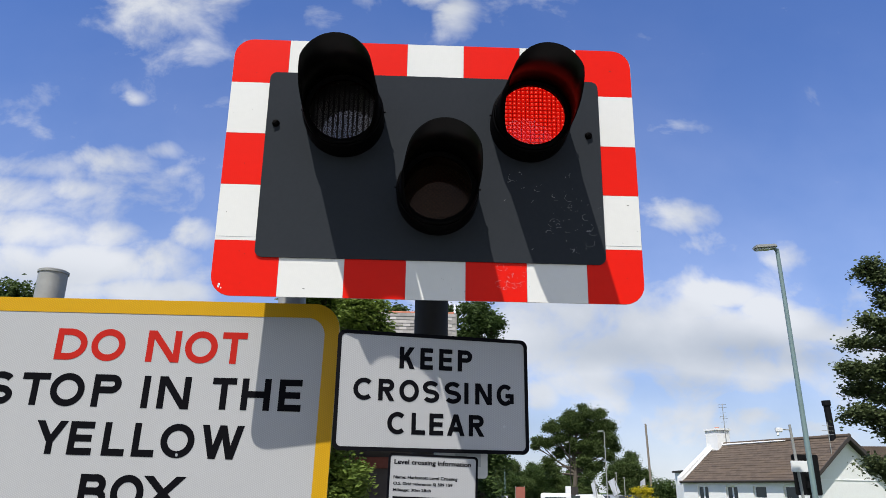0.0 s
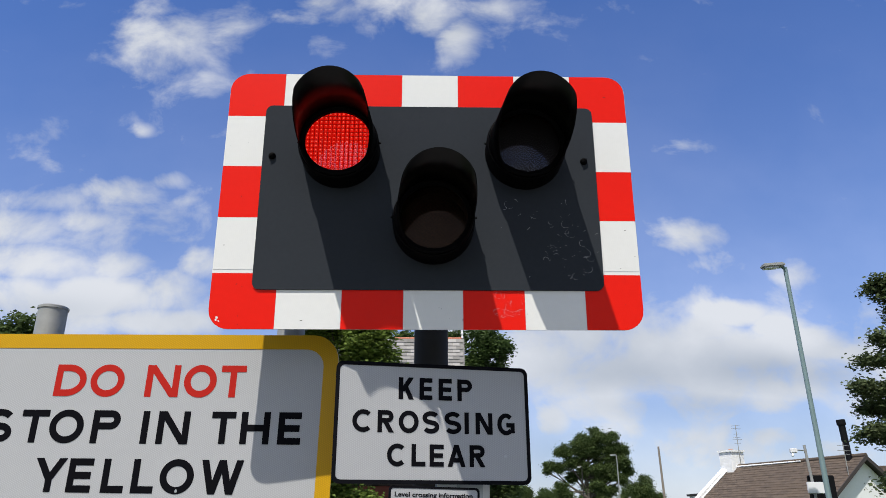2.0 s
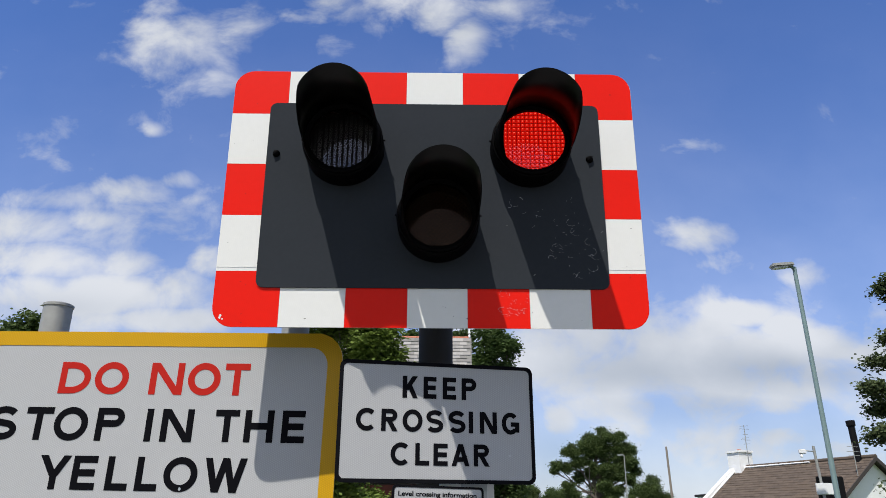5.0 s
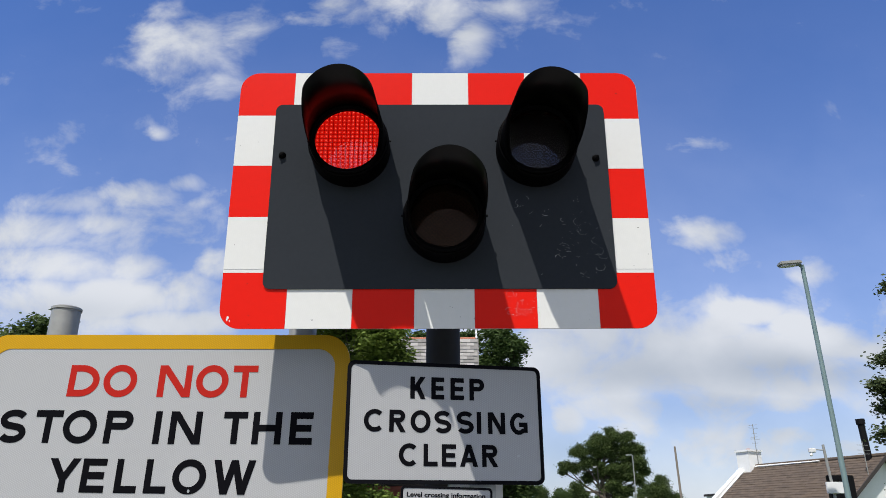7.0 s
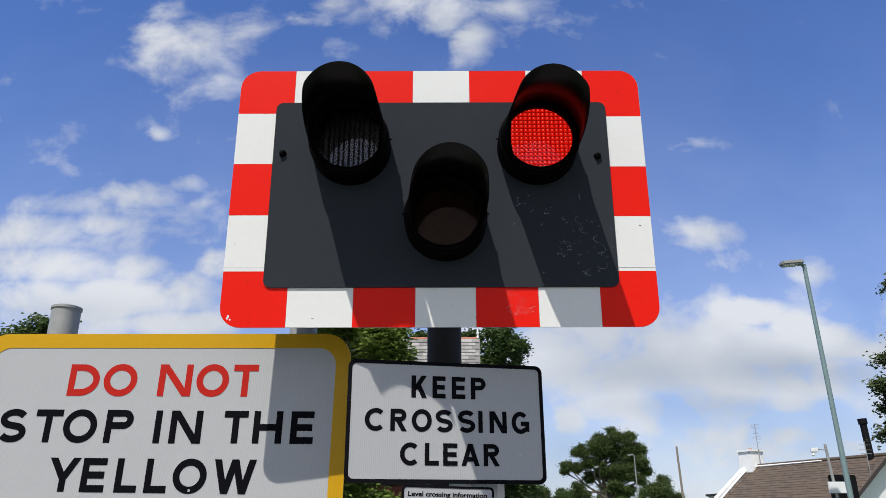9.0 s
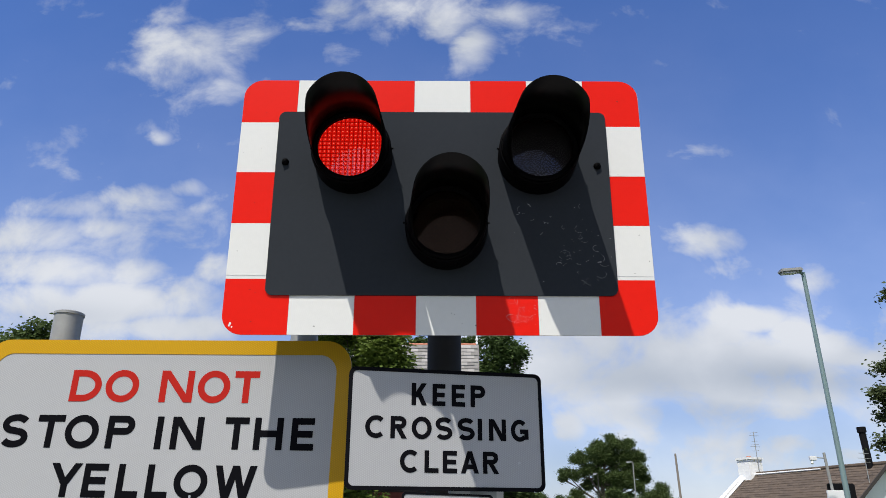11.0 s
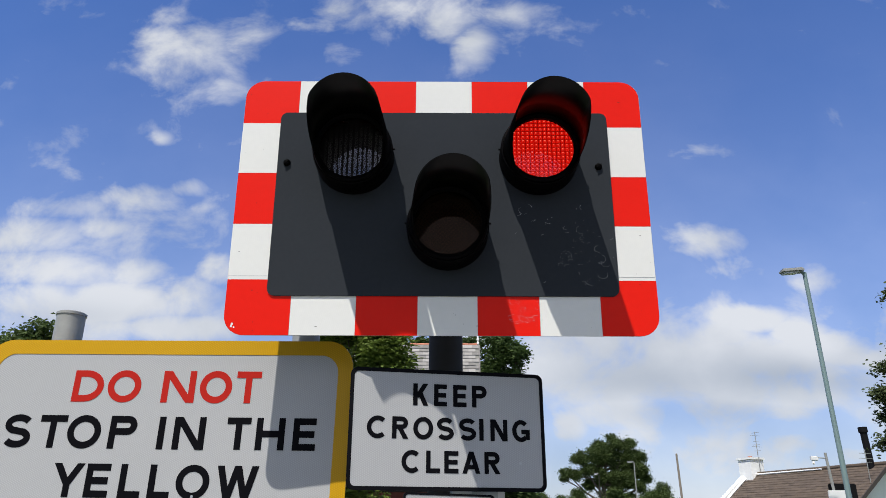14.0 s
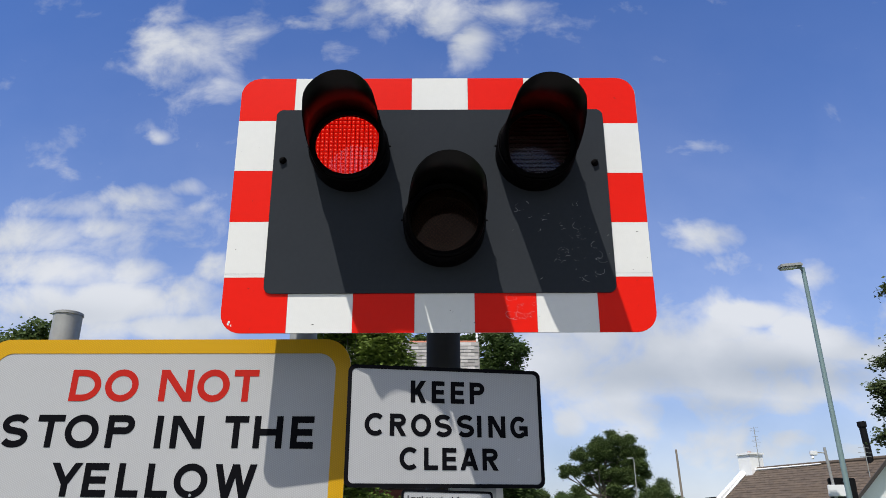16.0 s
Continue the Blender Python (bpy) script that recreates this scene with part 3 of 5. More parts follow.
def word(body, low, high, spans, y, weight=0.208):
    """Heavy road-sign capitals of even stroke, each set to its own width; each stroke a thin slab."""
    bm = bmesh.new()
    for ch, (a, b) in zip(body, spans):
        over = 0.012 * (high - low) if ch in "OSCG" else 0.0
        for k, (kind, pts, closed) in enumerate(strokes(ch, a, low - over, b, high + over, weight * (high - low))):
            front, back = y - 0.0006 - 0.00012 * k, y
            if kind == "line":
                left, right = ribbon(pts, weight * (high - low), closed)
            else:
                left, right = (pts[0], pts[3]), (pts[1], pts[2])
            rows = [[bm.verts.new((px, yy, pz)) for px, pz in side] for side in (left, right) for yy in (front, back)]
            n = len(rows[0])
            for i in range(n if closed else n - 1):
                j = (i + 1) % n
                for p, q in ((rows[0], rows[2]), (rows[2], rows[3]), (rows[1], rows[0])):
                    bm.faces.new((p[i], p[j], q[j], q[i]))
            if not closed:
                for i in (0, n - 1):
                    bm.faces.new((rows[0][i], rows[2][i], rows[3][i], rows[1][i]))
    bmesh.ops.recalc_face_normals(bm, faces=bm.faces)
    return bm


def cylinder_post(name, x, y, z0, z1, r, material, parent=None, label="", cap=True):
    prof = [(r, z0), (r, z1 - 0.004), (r - 0.004, z1)] if not cap else [(r, z0), (r, z1 - 0.012), (r + 0.003, z1 - 0.012), (r + 0.003, z1 - 0.004), (r - 0.004, z1), (r * 0.6, z1 + 0.002)]
    bm = lathe(prof, 36)
    bmesh.ops.translate(bm, vec=(x, y, 0), verts=bm.verts)
    return part(name, bm, material, parent, label, smooth=False)


def smooth_sides(ob, degrees=35):
    """Soft shading on curved sides, hard edges kept."""
    me = ob.data
    for p in me.polygons:
        p.use_smooth = True
    bm = bmesh.new()
    bm.from_mesh(me)
    for e in bm.edges:
        if len(e.link_faces) == 2 and e.calc_face_angle(0) > radians(degrees):
            e.smooth = False
    bm.to_mesh(me)
    bm.free()
    return ob


# ---- the flashing signal ----
BOARD = pose(0, 0, 2.77, 2.3)
COLS_TOP = (-0.63, -0.456, -0.265, -0.081, 0.099, 0.28, 0.462, 0.638)
COLS_LOW = (-0.63, -0.438, -0.247, -0.066, 0.109, 0.291, 0.470, 0.639)
ROWS_L = (0.380, 0.226, 0.052, -0.117, -0.293, -0.46)
ROWS_R = (0.378, 0.214, 0.041, -0.122, -0.294, -0.46)
LAMPS = {"left": (-0.268, 0.100), "right": (0.304, 0.100), "middle": (0.022, -0.143)}
LED_ROWS = []
PITCH = 0.0133


def make_hood(out=0.007, droop=0.0):
    """A cowl: full length over its upper half, cut back below to the rim."""
    bm = bmesh.new()
    n = 64
    r_out, r_in = 0.1175, 0.1150
    outer, inner, ob_, ib = [], [], [], []
    for i in range(n):
        a = 2 * math.pi * i / n
        s, c = math.sin(a), math.cos(a)
        k = min(max((s + 0.88) / 1.28, 0.0), 1.0)
        k = 0.7 * k + 0.3 * k * k * (3 - 2 * k)
        reach = -(0.085 + (0.315 - 0.085) * k)
        far = (-reach - 0.05) / 0.265
        slim, drift = 1 - 0.122 * far, out * far
        outer.append(bm.verts.new((r_out * slim * c + drift, reach, r_out * s - droop * far)))
        inner.append(bm.verts.new((r_in * slim * c + drift, reach, r_in * s - droop * far)))
        ob_.append(bm.verts.new((r_out * c, -0.05, r_out * s)))
        ib.append(bm.verts.new((r_in * c, -0.05, r_in * s)))
    for i in range(n):
        j = (i + 1) % n
        for a, b, idx in ((outer, ob_, 0), (inner, outer, 0), (ib, inner, 1), (ob_, ib, 0)):
            f = bm.faces.new((a[i], a[j], b[j], b[i]))
            f.material_index = idx
            f.smooth = a is outer and b is ob_ or a is ib
    bmesh.ops.recalc_face_normals(bm, faces=bm.faces)
    return bm


def make_led_row(h):
    """One row of light points, its ends following the round lens: glowing face, dark body behind."""
    r, zs = 0.0993, [PITCH * f for f in (-0.49, -0.16, 0.16, 0.49)]
    ends = [(math.sqrt(max(r * r - (h + z) ** 2, 0.00012)), z) for z in zs]
    ring = [(-x, z) for x, z in ends] + [(x, z) for x, z in reversed(ends)]
    bm = bmesh.new()
    front = [bm.verts.new((x, -0.0005, z)) for x, z in ring]
    back = [bm.verts.new((x, 0.0008, z)) for x, z in ring]
    bm.faces.new(front)
    bm.faces.new(back[::-1])
    for i in range(len(ring)):
        j = (i + 1) % len(ring)
        bm.faces.new((front[j], front[i], back[i], back[j]))
    bmesh.ops.recalc_face_normals(bm, faces=bm.faces)
    for f in bm.faces:
        f.material_index = 0 if f.normal.y < -0.5 else 1
    return bm


def make_signal():
    sig = thing("level_crossing_signal", pose(0, 0, 0), "level crossing signal, red and white striped board, flashing red lamps", "traffic signal")
    pole = cylinder_post("pole", 0.018, 0.385, 0.0, 3.05, 0.057, POLE_GREY, sig, "dark grey steel pole")
    smooth_sides(pole)
    part("base_flange", join(lathe([(0.11, 0.0), (0.11, 0.02), (0.075, 0.024), (0.075, 0.12)], 32)), POLE_GREY, sig, m=pose(0.018, 0.385, 0))
    for z in (2.5, 2.95):
        arm = join(box(-0.02, 0.06, -0.025, 0.056, 0.335, 0.025, 0.004), box(-0.30, 0.045, -0.02, 0.34, 0.07, 0.02, 0.003))
        part("bracket", arm, GALV, sig, m=pose(0, 0, z))
    board = part("backboard", plate(-0.6302, -0.4602, 0.6390, 0.3792, 0.0, 0.003, (0.06, 0.06, 0.06, 0.06)), ALUMINIUM, sig, "aluminium backing board with rounded corners", m=BOARD)
    y0, y1 = -0.0016, 0.0
    for top in (True, False):
        cols = COLS_TOP if top else COLS_LOW
        for i in range(7):
            za, zb = (0.235, 0.379) if top else (-0.46, -0.325)
            radii = [0, 0, 0, 0]
            if i in (0, 6):
                rows = ROWS_L if i == 0 else ROWS_R
                za, zb = (rows[1], 0.379) if top else (-0.46, rows[4])
                radii[{(0, True): 3, (6, True): 2, (0, False): 0, (6, False): 1}[i, top]] = 0.06
            part("stripe", plate(cols[i] + 0.0004, za, cols[i + 1] - 0.0004, zb, y0, y1, radii), RED if i % 2 == 0 else WHITE, board)
    for side, rows in ((-1, ROWS_L), (1, ROWS_R)):
        for i in range(1, 4):
            xa, xb = (-0.63, -0.49) if side < 0 else (0.50, 0.638)
            part("stripe", plate(xa, rows[i + 1] + 0.0004, xb, rows[i] - 0.0004, y0, y1, (0, 0, 0, 0)), RED if i == 2 else WHITE, board)
    panel = part("inner_panel", plate(-0.510, -0.343, 0.527, 0.262, -0.006, -0.002, (0.022, 0.022, 0.022, 0.022)), CHARCOAL, sig, "charcoal painted inner panel, scratched", m=BOARD)
    for x, z in ((-0.480, 0.085), (0.491, 0.074)):
        dome = lathe([(0.0, -0.016), (0.006, -0.0155), (0.010, -0.012), (0.0115, -0.007), (0.0115, -0.005)][::-1], 20, "y")
        part("bolt", join(dome, box(-0.0095, -0.0172, -0.0012, 0.0095, -0.0145, 0.0012)), HOOD_BLACK, panel, m=pose(x, 0, z, 0, -35, 0))
    # scratches left by hard knocks near the lower corner
    rng = random.Random(4)
    for k in range(96):
        if k < 46:
            x, z, y = rng.gauss(0.40, 0.055), rng.gauss(-0.22, 0.06), -0.0063
        elif k < 56:
            x, z, y = rng.gauss(0.30, 0.05), rng.gauss(-0.10, 0.03), -0.0063
        else:
            x, z, y = rng.uniform(0.205, 0.285), rng.uniform(-0.43, -0.355), -0.0019
        if y < -0.005 and not (-0.335 < z < 0.2 and x < 0.52):
            continue
        bm = bmesh.new()
        a0, turn, r, w = rng.uniform(0, 6.28), rng.choice((0.3, 0.5, 0.8, 1.4, 3.2)), rng.uniform(0.004, 0.018), rng.uniform(0.00015, 0.0004)
        prev = None
        for i in range(9):
            a = a0 + turn * i / 8
            pair = [bm.verts.new((x + (r + d) * math.cos(a), y, z + (r * 0.8 + d) * math.sin(a))) for d in (-w, w)]
            if prev:
                bm.faces.new((prev[0], prev[1], pair[1], pair[0]))
            prev = pair
        part("scratch", bm, SCRATCH, panel if k < 56 else board)
    for xa, xb, z in ((-0.629, -0.512, -0.2815), (0.529, 0.637, -0.2825)):
        part("sheet_seam", plate(xa, z - 0.0004, xb, z + 0.0004, -0.0021, -0.0016, (0, 0, 0, 0)), ALUMINIUM, board)
    for k in range(26):
        x, z = rng.choice((rng.uniform(-0.62, -0.52), rng.uniform(0.54, 0.63))), rng.uniform(-0.44, 0.35)
        if k > 15:
            x, z = rng.uniform(-0.55, 0.6), rng.uniform(-0.452, -0.35)
        w = rng.uniform(0.0006, 0.0018)
        part("dirt_speck", plate(x, z, x + w * rng.uniform(1, 4), z + w, -0.0019, -0.0016, (0, 0, 0, 0)), POLE_GREY, board)
    # chipped paint at the lower left corner
    for x, z, r in ((-0.604, -0.427, 0.0035), (-0.606, -0.433, 0.003), (-0.598, -0.437, 0.0022)):
        bm = bmesh.new()
        bm.faces.new([bm.verts.new((x + r * (1 + 0.4 * math.sin(3.1 * i)) * math.cos(i * 0.785), -0.0018, z + r * (1.2 + 0.3 * math.cos(2 * i)) * math.sin(i * 0.785))) for i in range(8)])
        part("paint_chip", bm, WHITE, board)
    for which, (x, z) in LAMPS.items():
        housing = lathe([(0.122, -0.006), (0.122, -0.074), (0.120, -0.082), (0.1165, -0.084), (0.1165, -0.070), (0.101, -0.068), (0.101, -0.012)], 56, "y")
        unit = part("light_unit", housing, HOOD_BLACK, sig, "black round signal lamp housing", m=BOARD @ pose(x, 0, z))
        smooth_sides(unit, 30)
        part("hood", make_hood(*{"left": (-0.001, 0.003), "right": (0.012, 0.012), "middle": (0.0125, 0.006)}[which]), [HOOD_BLACK, HOOD_INSIDE], unit, "long matt black hood cut back below")
        part("lens_ring", lathe([(0.1145, -0.080), (0.1145, -0.092), (0.109, -0.094), (0.0985, -0.090), (0.0985, -0.080)], 48, "y", True), HOOD_BLACK, unit)
        lens = {"left": LENS_CLEAR, "right": LENS_PLAIN, "middle": LENS_AMBER}[which]
        bm = bmesh.new()
        bmesh.ops.create_circle(bm, cap_ends=True, radius=0.0995, segments=48)
        bmesh.ops.rotate(bm, cent=(0, 0, 0), matrix=Matrix.Rotation(radians(90), 3, "X"), verts=bm.verts)
        part("lens", bm, lens, unit, "moulded amber lens, unlit" if which == "middle" else "moulded red signal lens", m=pose(0, -0.0855, 0))
        for a in (4, 176, 285):
            s = rod((0.121 * math.cos(radians(a)), -0.055, 0.121 * math.sin(radians(a))), (0.128 * math.cos(radians(a)), -0.055, 0.128 * math.sin(radians(a))), 0.003)
            part("screw", s, HOOD_BLACK, unit)
        if which == "middle":
            continue
        rows = 15
        for i in range(rows):
            h = (i - (rows - 1) / 2) * PITCH
            row = part("light_row", make_led_row(h), [LED, HOOD_INSIDE], unit, "row of red light points" if i == 0 else "", m=pose(0, -0.0755, h))
            LED_ROWS.append((row, h, which))
    return sig


# ---- signs ----
def make_yellow_sign():
    s = thing("road_sign", pose(-0.7912, 0.2534, 2.0967, 0, 0.95, -3.5), "white road sign with yellow border, red and black lettering", "road sign")
    s.scale = (0.989,) * 3
    x0, x1, z0, z1 = -0.690, 0.522, -0.56, 0.255
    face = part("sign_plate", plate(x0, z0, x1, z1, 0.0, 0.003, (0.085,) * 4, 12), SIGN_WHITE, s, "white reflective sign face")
    part("border", ring_plate(x0 - 0.001, z0 - 0.001, x1 + 0.001, z1 + 0.001, 0.046, -0.0015, 0.0035, 0.085, 12), SIGN_YELLOW, s, "yellow reflective border")
    for z in (0.15, -0.40):
        part("rail", box(x0 + 0.06, 0.004, z - 0.02, x1 - 0.06, 0.03, z + 0.02, 0.003), ALUMINIUM, s)
    # letters lean with the sign
    words = [
        ("DO", LETTER_RED, 0.057, 0.157, ((-0.378, -0.278), (-0.264, -0.155))), ("NOT", LETTER_RED, 0.057, 0.157, ((-0.085, 0.022), (0.037, 0.141), (0.154, 0.233))),
        ("STOP", LETTER_BLACK, -0.086, 0.014, ((-0.575, -0.486), (-0.461, -0.374), (-0.368, -0.26), (-0.233, -0.146))), ("IN", LETTER_BLACK, -0.086, 0.013, ((-0.080, -0.052), (-0.027, 0.073))),
        ("THE", LETTER_BLACK, -0.084, 0.013, ((0.141, 0.216), (0.234, 0.324), (0.350, 0.421))),
        ("YELLOW", LETTER_BLACK, -0.230, -0.131, ((-0.388, -0.289), (-0.281, -0.206), (-0.174, -0.105), (-0.082, -0.014), (0.003, 0.107), (0.127, 0.256))),
        ("BOX", LETTER_BLACK, -0.384, -0.284, ((-0.222, -0.137), (-0.125, -0.025), (-0.030, 0.097)))]
    for body, m, low, high, spans in words:
        part("lettering", word(body, low, high, spans, -0.0003), m, s, ("red" if m is LETTER_RED else "black") + " capital letters reading " + body)
    bm = bmesh.new()
    bm.faces.new([bm.verts.new((0.058 + 0.0045 * math.cos(a), -0.0012, -0.222 + 0.005 * math.sin(a))) for a in (0, 0.9, 1.7, 2.4, 3.5, 4.1, 5.2)])
    part("paint_chip", bm, ALUMINIUM, s)
    for x, top in ((-1.258, 2.472), (-0.453, 2.45)):
        p = cylinder_post("sign_post", x, 0.362, 0.0, top, 0.0455, GALV, None)
        smooth_sides(p)
        tagged(p, "grey galvanised steel sign post with a cap", "post", "posts of the yellow-bordered sign")
    return s


KEEP_NEAR = 0.929
KEEP_AT = (0.03 * KEEP_NEAR, -2.0 + 2.285 * KEEP_NEAR, 1.8 + 0.28 * KEEP_NEAR)


def make_keep_sign():
    s = thing("keep_crossing_clear_sign", pose(KEEP_AT[0], KEEP_AT[1], KEEP_AT[2], 0, 0, 12), "white rectangular sign with black border and black capitals", "road sign")
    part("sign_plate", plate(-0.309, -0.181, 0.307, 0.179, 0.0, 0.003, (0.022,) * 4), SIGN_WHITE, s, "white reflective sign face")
    part("border", ring_plate(-0.310, -0.182, 0.308, 0.180, 0.0115, -0.0012, 0.0035, 0.022), BORDER_BLACK, s, "black border")
    words = [("KEEP", 0.068, 0.136, ((-0.115, -0.066), (-0.049, -0.008), (0.012, 0.055), (0.073, 0.121))),
             ("CROSSING", -0.033, 0.033, ((-0.255, -0.193), (-0.178, -0.127), (-0.113, -0.051), (-0.039, 0.014), (0.031, 0.085), (0.096, 0.108), (0.131, 0.186), (0.202, 0.259))),
             ("CLEAR", -0.131, -0.066, ((-0.147, -0.088), (-0.072, -0.029), (-0.016, 0.028), (0.040, 0.097), (0.110, 0.161)))]
    for body, low, high, spans in words:
        part("lettering", word(body, low, high, spans, -0.0003), LETTER_BLACK, s, "black capital letters reading " + body)
    part("clamp", box(-0.06, 0.004, 0.06, 0.06, 0.25, 0.09, 0.003), GALV, s)
    part("clamp", box(-0.06, 0.004, -0.10, 0.06, 0.25, -0.07, 0.003), GALV, s)
    bm = bmesh.new()
    bm.faces.new([bm.verts.new((0.226 + 0.005 * math.cos(i), -0.0005, -0.098 + 0.004 * math.sin(i))) for i in (0, 0.7, 1.5, 2.6, 3.4, 4.4, 5.3)])
    part("scuff", bm, ALUMINIUM, s)
    i = thing("crossing_information_sign", pose(KEEP_AT[0], KEEP_AT[1], KEEP_AT[2], 0, 1.3, 12) @ pose(0, -0.004, 0), "small white information sign with black border and small black print", "sign")
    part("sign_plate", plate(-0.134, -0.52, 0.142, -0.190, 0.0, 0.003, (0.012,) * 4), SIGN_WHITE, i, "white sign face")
    part("border", ring_plate(-0.135, -0.521, 0.143, -0.189, 0.0065, -0.0012, 0.0035, 0.012), BORDER_BLACK, i, "black border")
    for body, a, b, c, d, w in (("Level crossing information", -0.117, -0.224, 0.121, -0.206, 0.026), ("Name: Harlescott Level Crossing", -0.117, -0.264, 0.079, -0.252, 0.020),
                                ("O.S. Grid reference: SJ 509 159", -0.117, -0.2815, 0.064, -0.2705, 0.020), ("Mileage: 30m 28ch", -0.117, -0.299, -0.002, -0.2885, 0.020)):
        part("lettering", lettering(body, a, b, c, d, -0.0003, w), LETTER_BLACK, i, "small black print")
    for k, w in enumerate((0.16, 0.2, 0.13, 0.19)):
        part("print_bar", box(-0.117, -0.0006, -0.317 - 0.03 * k, -0.117 + w, 0.0, -0.3115 - 0.03 * k), LETTER_BLACK, i)
    s.scale = i.scale = (KEEP_NEAR * 1.012,) * 3
    n = thing("small_notice_plate", pose(KEEP_AT[0], KEEP_AT[1], KEEP_AT[2], 0, 0, 12) @ pose(0, 0.10, 0), "small white plate with a grey panel behind the information sign", "sign")
    part("sign_plate", plate(0.03, -0.238, 0.192, -0.10, 0.0, 0.003, (0.012,) * 4), WHITE, n)
    part("grey_panel", plate(0.09, -0.205, 0.170, -0.12, -0.0015, 0.0, (0, 0, 0, 0)), ALUMINIUM, n)
    part("clamp", box(0.03, 0.003, -0.19, 0.08, 0.03, -0.16, 0.002), GALV, n)
    return s


# ---- plants ----
def leaf_cloud(rng, blobs, per, size, up=0.35, long=1.5):
    """Leaves gathered in twig-end clumps inside ellipsoids (x, y, z, rx, ry, rz)."""
    verts, faces = [], []
    for bx, by, bz, rx, ry, rz in blobs:
        clumps = max(4, int(per * (rx * ry * rz) ** 0.5))
        for _ in range(clumps):
            d = Vector((rng.gauss(0, 1), rng.gauss(0, 1), rng.gauss(0, 1))).normalized()
            q = rng.uniform(0.4, 1.0) ** 0.8
            cx, cy, cz = bx + d.x * rx * q, by + d.y * ry * q, bz + d.z * rz * q
            spread = size * rng.uniform(1.0, 2.0)
            for _ in range(rng.randint(9, 16)):
                p = Vector((cx + rng.gauss(0, spread), cy + rng.gauss(0, spread), cz + rng.gauss(0, spread * 0.7)))
                a = rng.uniform(0, 6.283)
                t = Vector((math.cos(a), math.sin(a), rng.uniform(-0.7, 0.25))).normalized()
                nrm = Vector((rng.gauss(0, 0.9), rng.gauss(-0.25, 0.9), 0.8)).normalized()
                side = t.cross(nrm).normalized()
                ln, wd = size * long * rng.uniform(0.6, 1.15) * 0.5, size * rng.uniform(0.6, 1.1) * 0.5
                fold = nrm * wd * 0.35
                k = len(verts)
                verts += [p - t * ln, p + side * wd + fold, p + t * ln, p - side * wd + fold]
                faces += [(k, k + 1, k + 2), (k, k + 2, k + 3)]
    me = bpy.data.meshes.new("crown")
    me.from_pydata([tuple(v) for v in verts], [], faces)
    return me


def make_tree(name, base, trunk_h, trunk_r, blobs, per, size, leaf, label, seed, category="tree", limbs=True, long=1.5, group="", split=7, tuft=(0.36, 0.60)):
    rng = random.Random(seed)
    t = thing(name, pose(*base), label, category, group)
    if trunk_h:
        bms = [rod((0, 0, -0.1), (0.05 * trunk_h, 0, trunk_h * 0.55), trunk_r, trunk_r * 0.75, 12), rod((0.05 * trunk_h, 0, trunk_h * 0.53), (0, 0.02, trunk_h), trunk_r * 0.76, trunk_r * 0.4, 12)]
        for bx, by, bz, rx, ry, rz in blobs if limbs else ():
            a = Vector((0.03 * trunk_h, 0, min(trunk_h * rng.uniform(0.5, 0.95), max(bz - 0.3, 0.4))))
            b = Vector((bx, by, bz))
            mid = a.lerp(b, 0.5) + Vector((rng.uniform(-0.2, 0.2), 0, -0.12)) * (b - a).length * 0.4
            bms += [rod(a, mid, trunk_r * 0.42, trunk_r * 0.26, 8), rod(mid, b, trunk_r * 0.26, trunk_r * 0.08, 8)]
            for _ in range(4):
                e = b + Vector((rng.uniform(-1, 1) * rx, rng.uniform(-1, 1) * ry, rng.uniform(-0.7, 0.9) * rz)) * 0.9
                s = mid.lerp(b, rng.uniform(0.3, 0.95))
                bms.append(rod(s, e, trunk_r * 0.10, trunk_r * 0.03, 6))
        part("trunk", join(*bms), BARK, t, "brown bark trunk and limbs")
    boughs = []
    for bx, by, bz, rx, ry, rz in blobs:
        for _ in range(split):
            d = Vector((rng.gauss(0, 1), rng.gauss(0, 1), rng.gauss(0, 1))).normalized() * rng.uniform(0.35, 0.8)
            k = rng.uniform(*tuft)
            boughs.append((bx + d.x * rx, by + d.y * ry, bz + d.z * rz, rx * k * 1.15, ry * k, rz * k))
    me = leaf_cloud(rng, boughs, per, size, long=long)
    me.materials.append(leaf)
    crown = new("crown", me)
    crown.parent = t
    return t


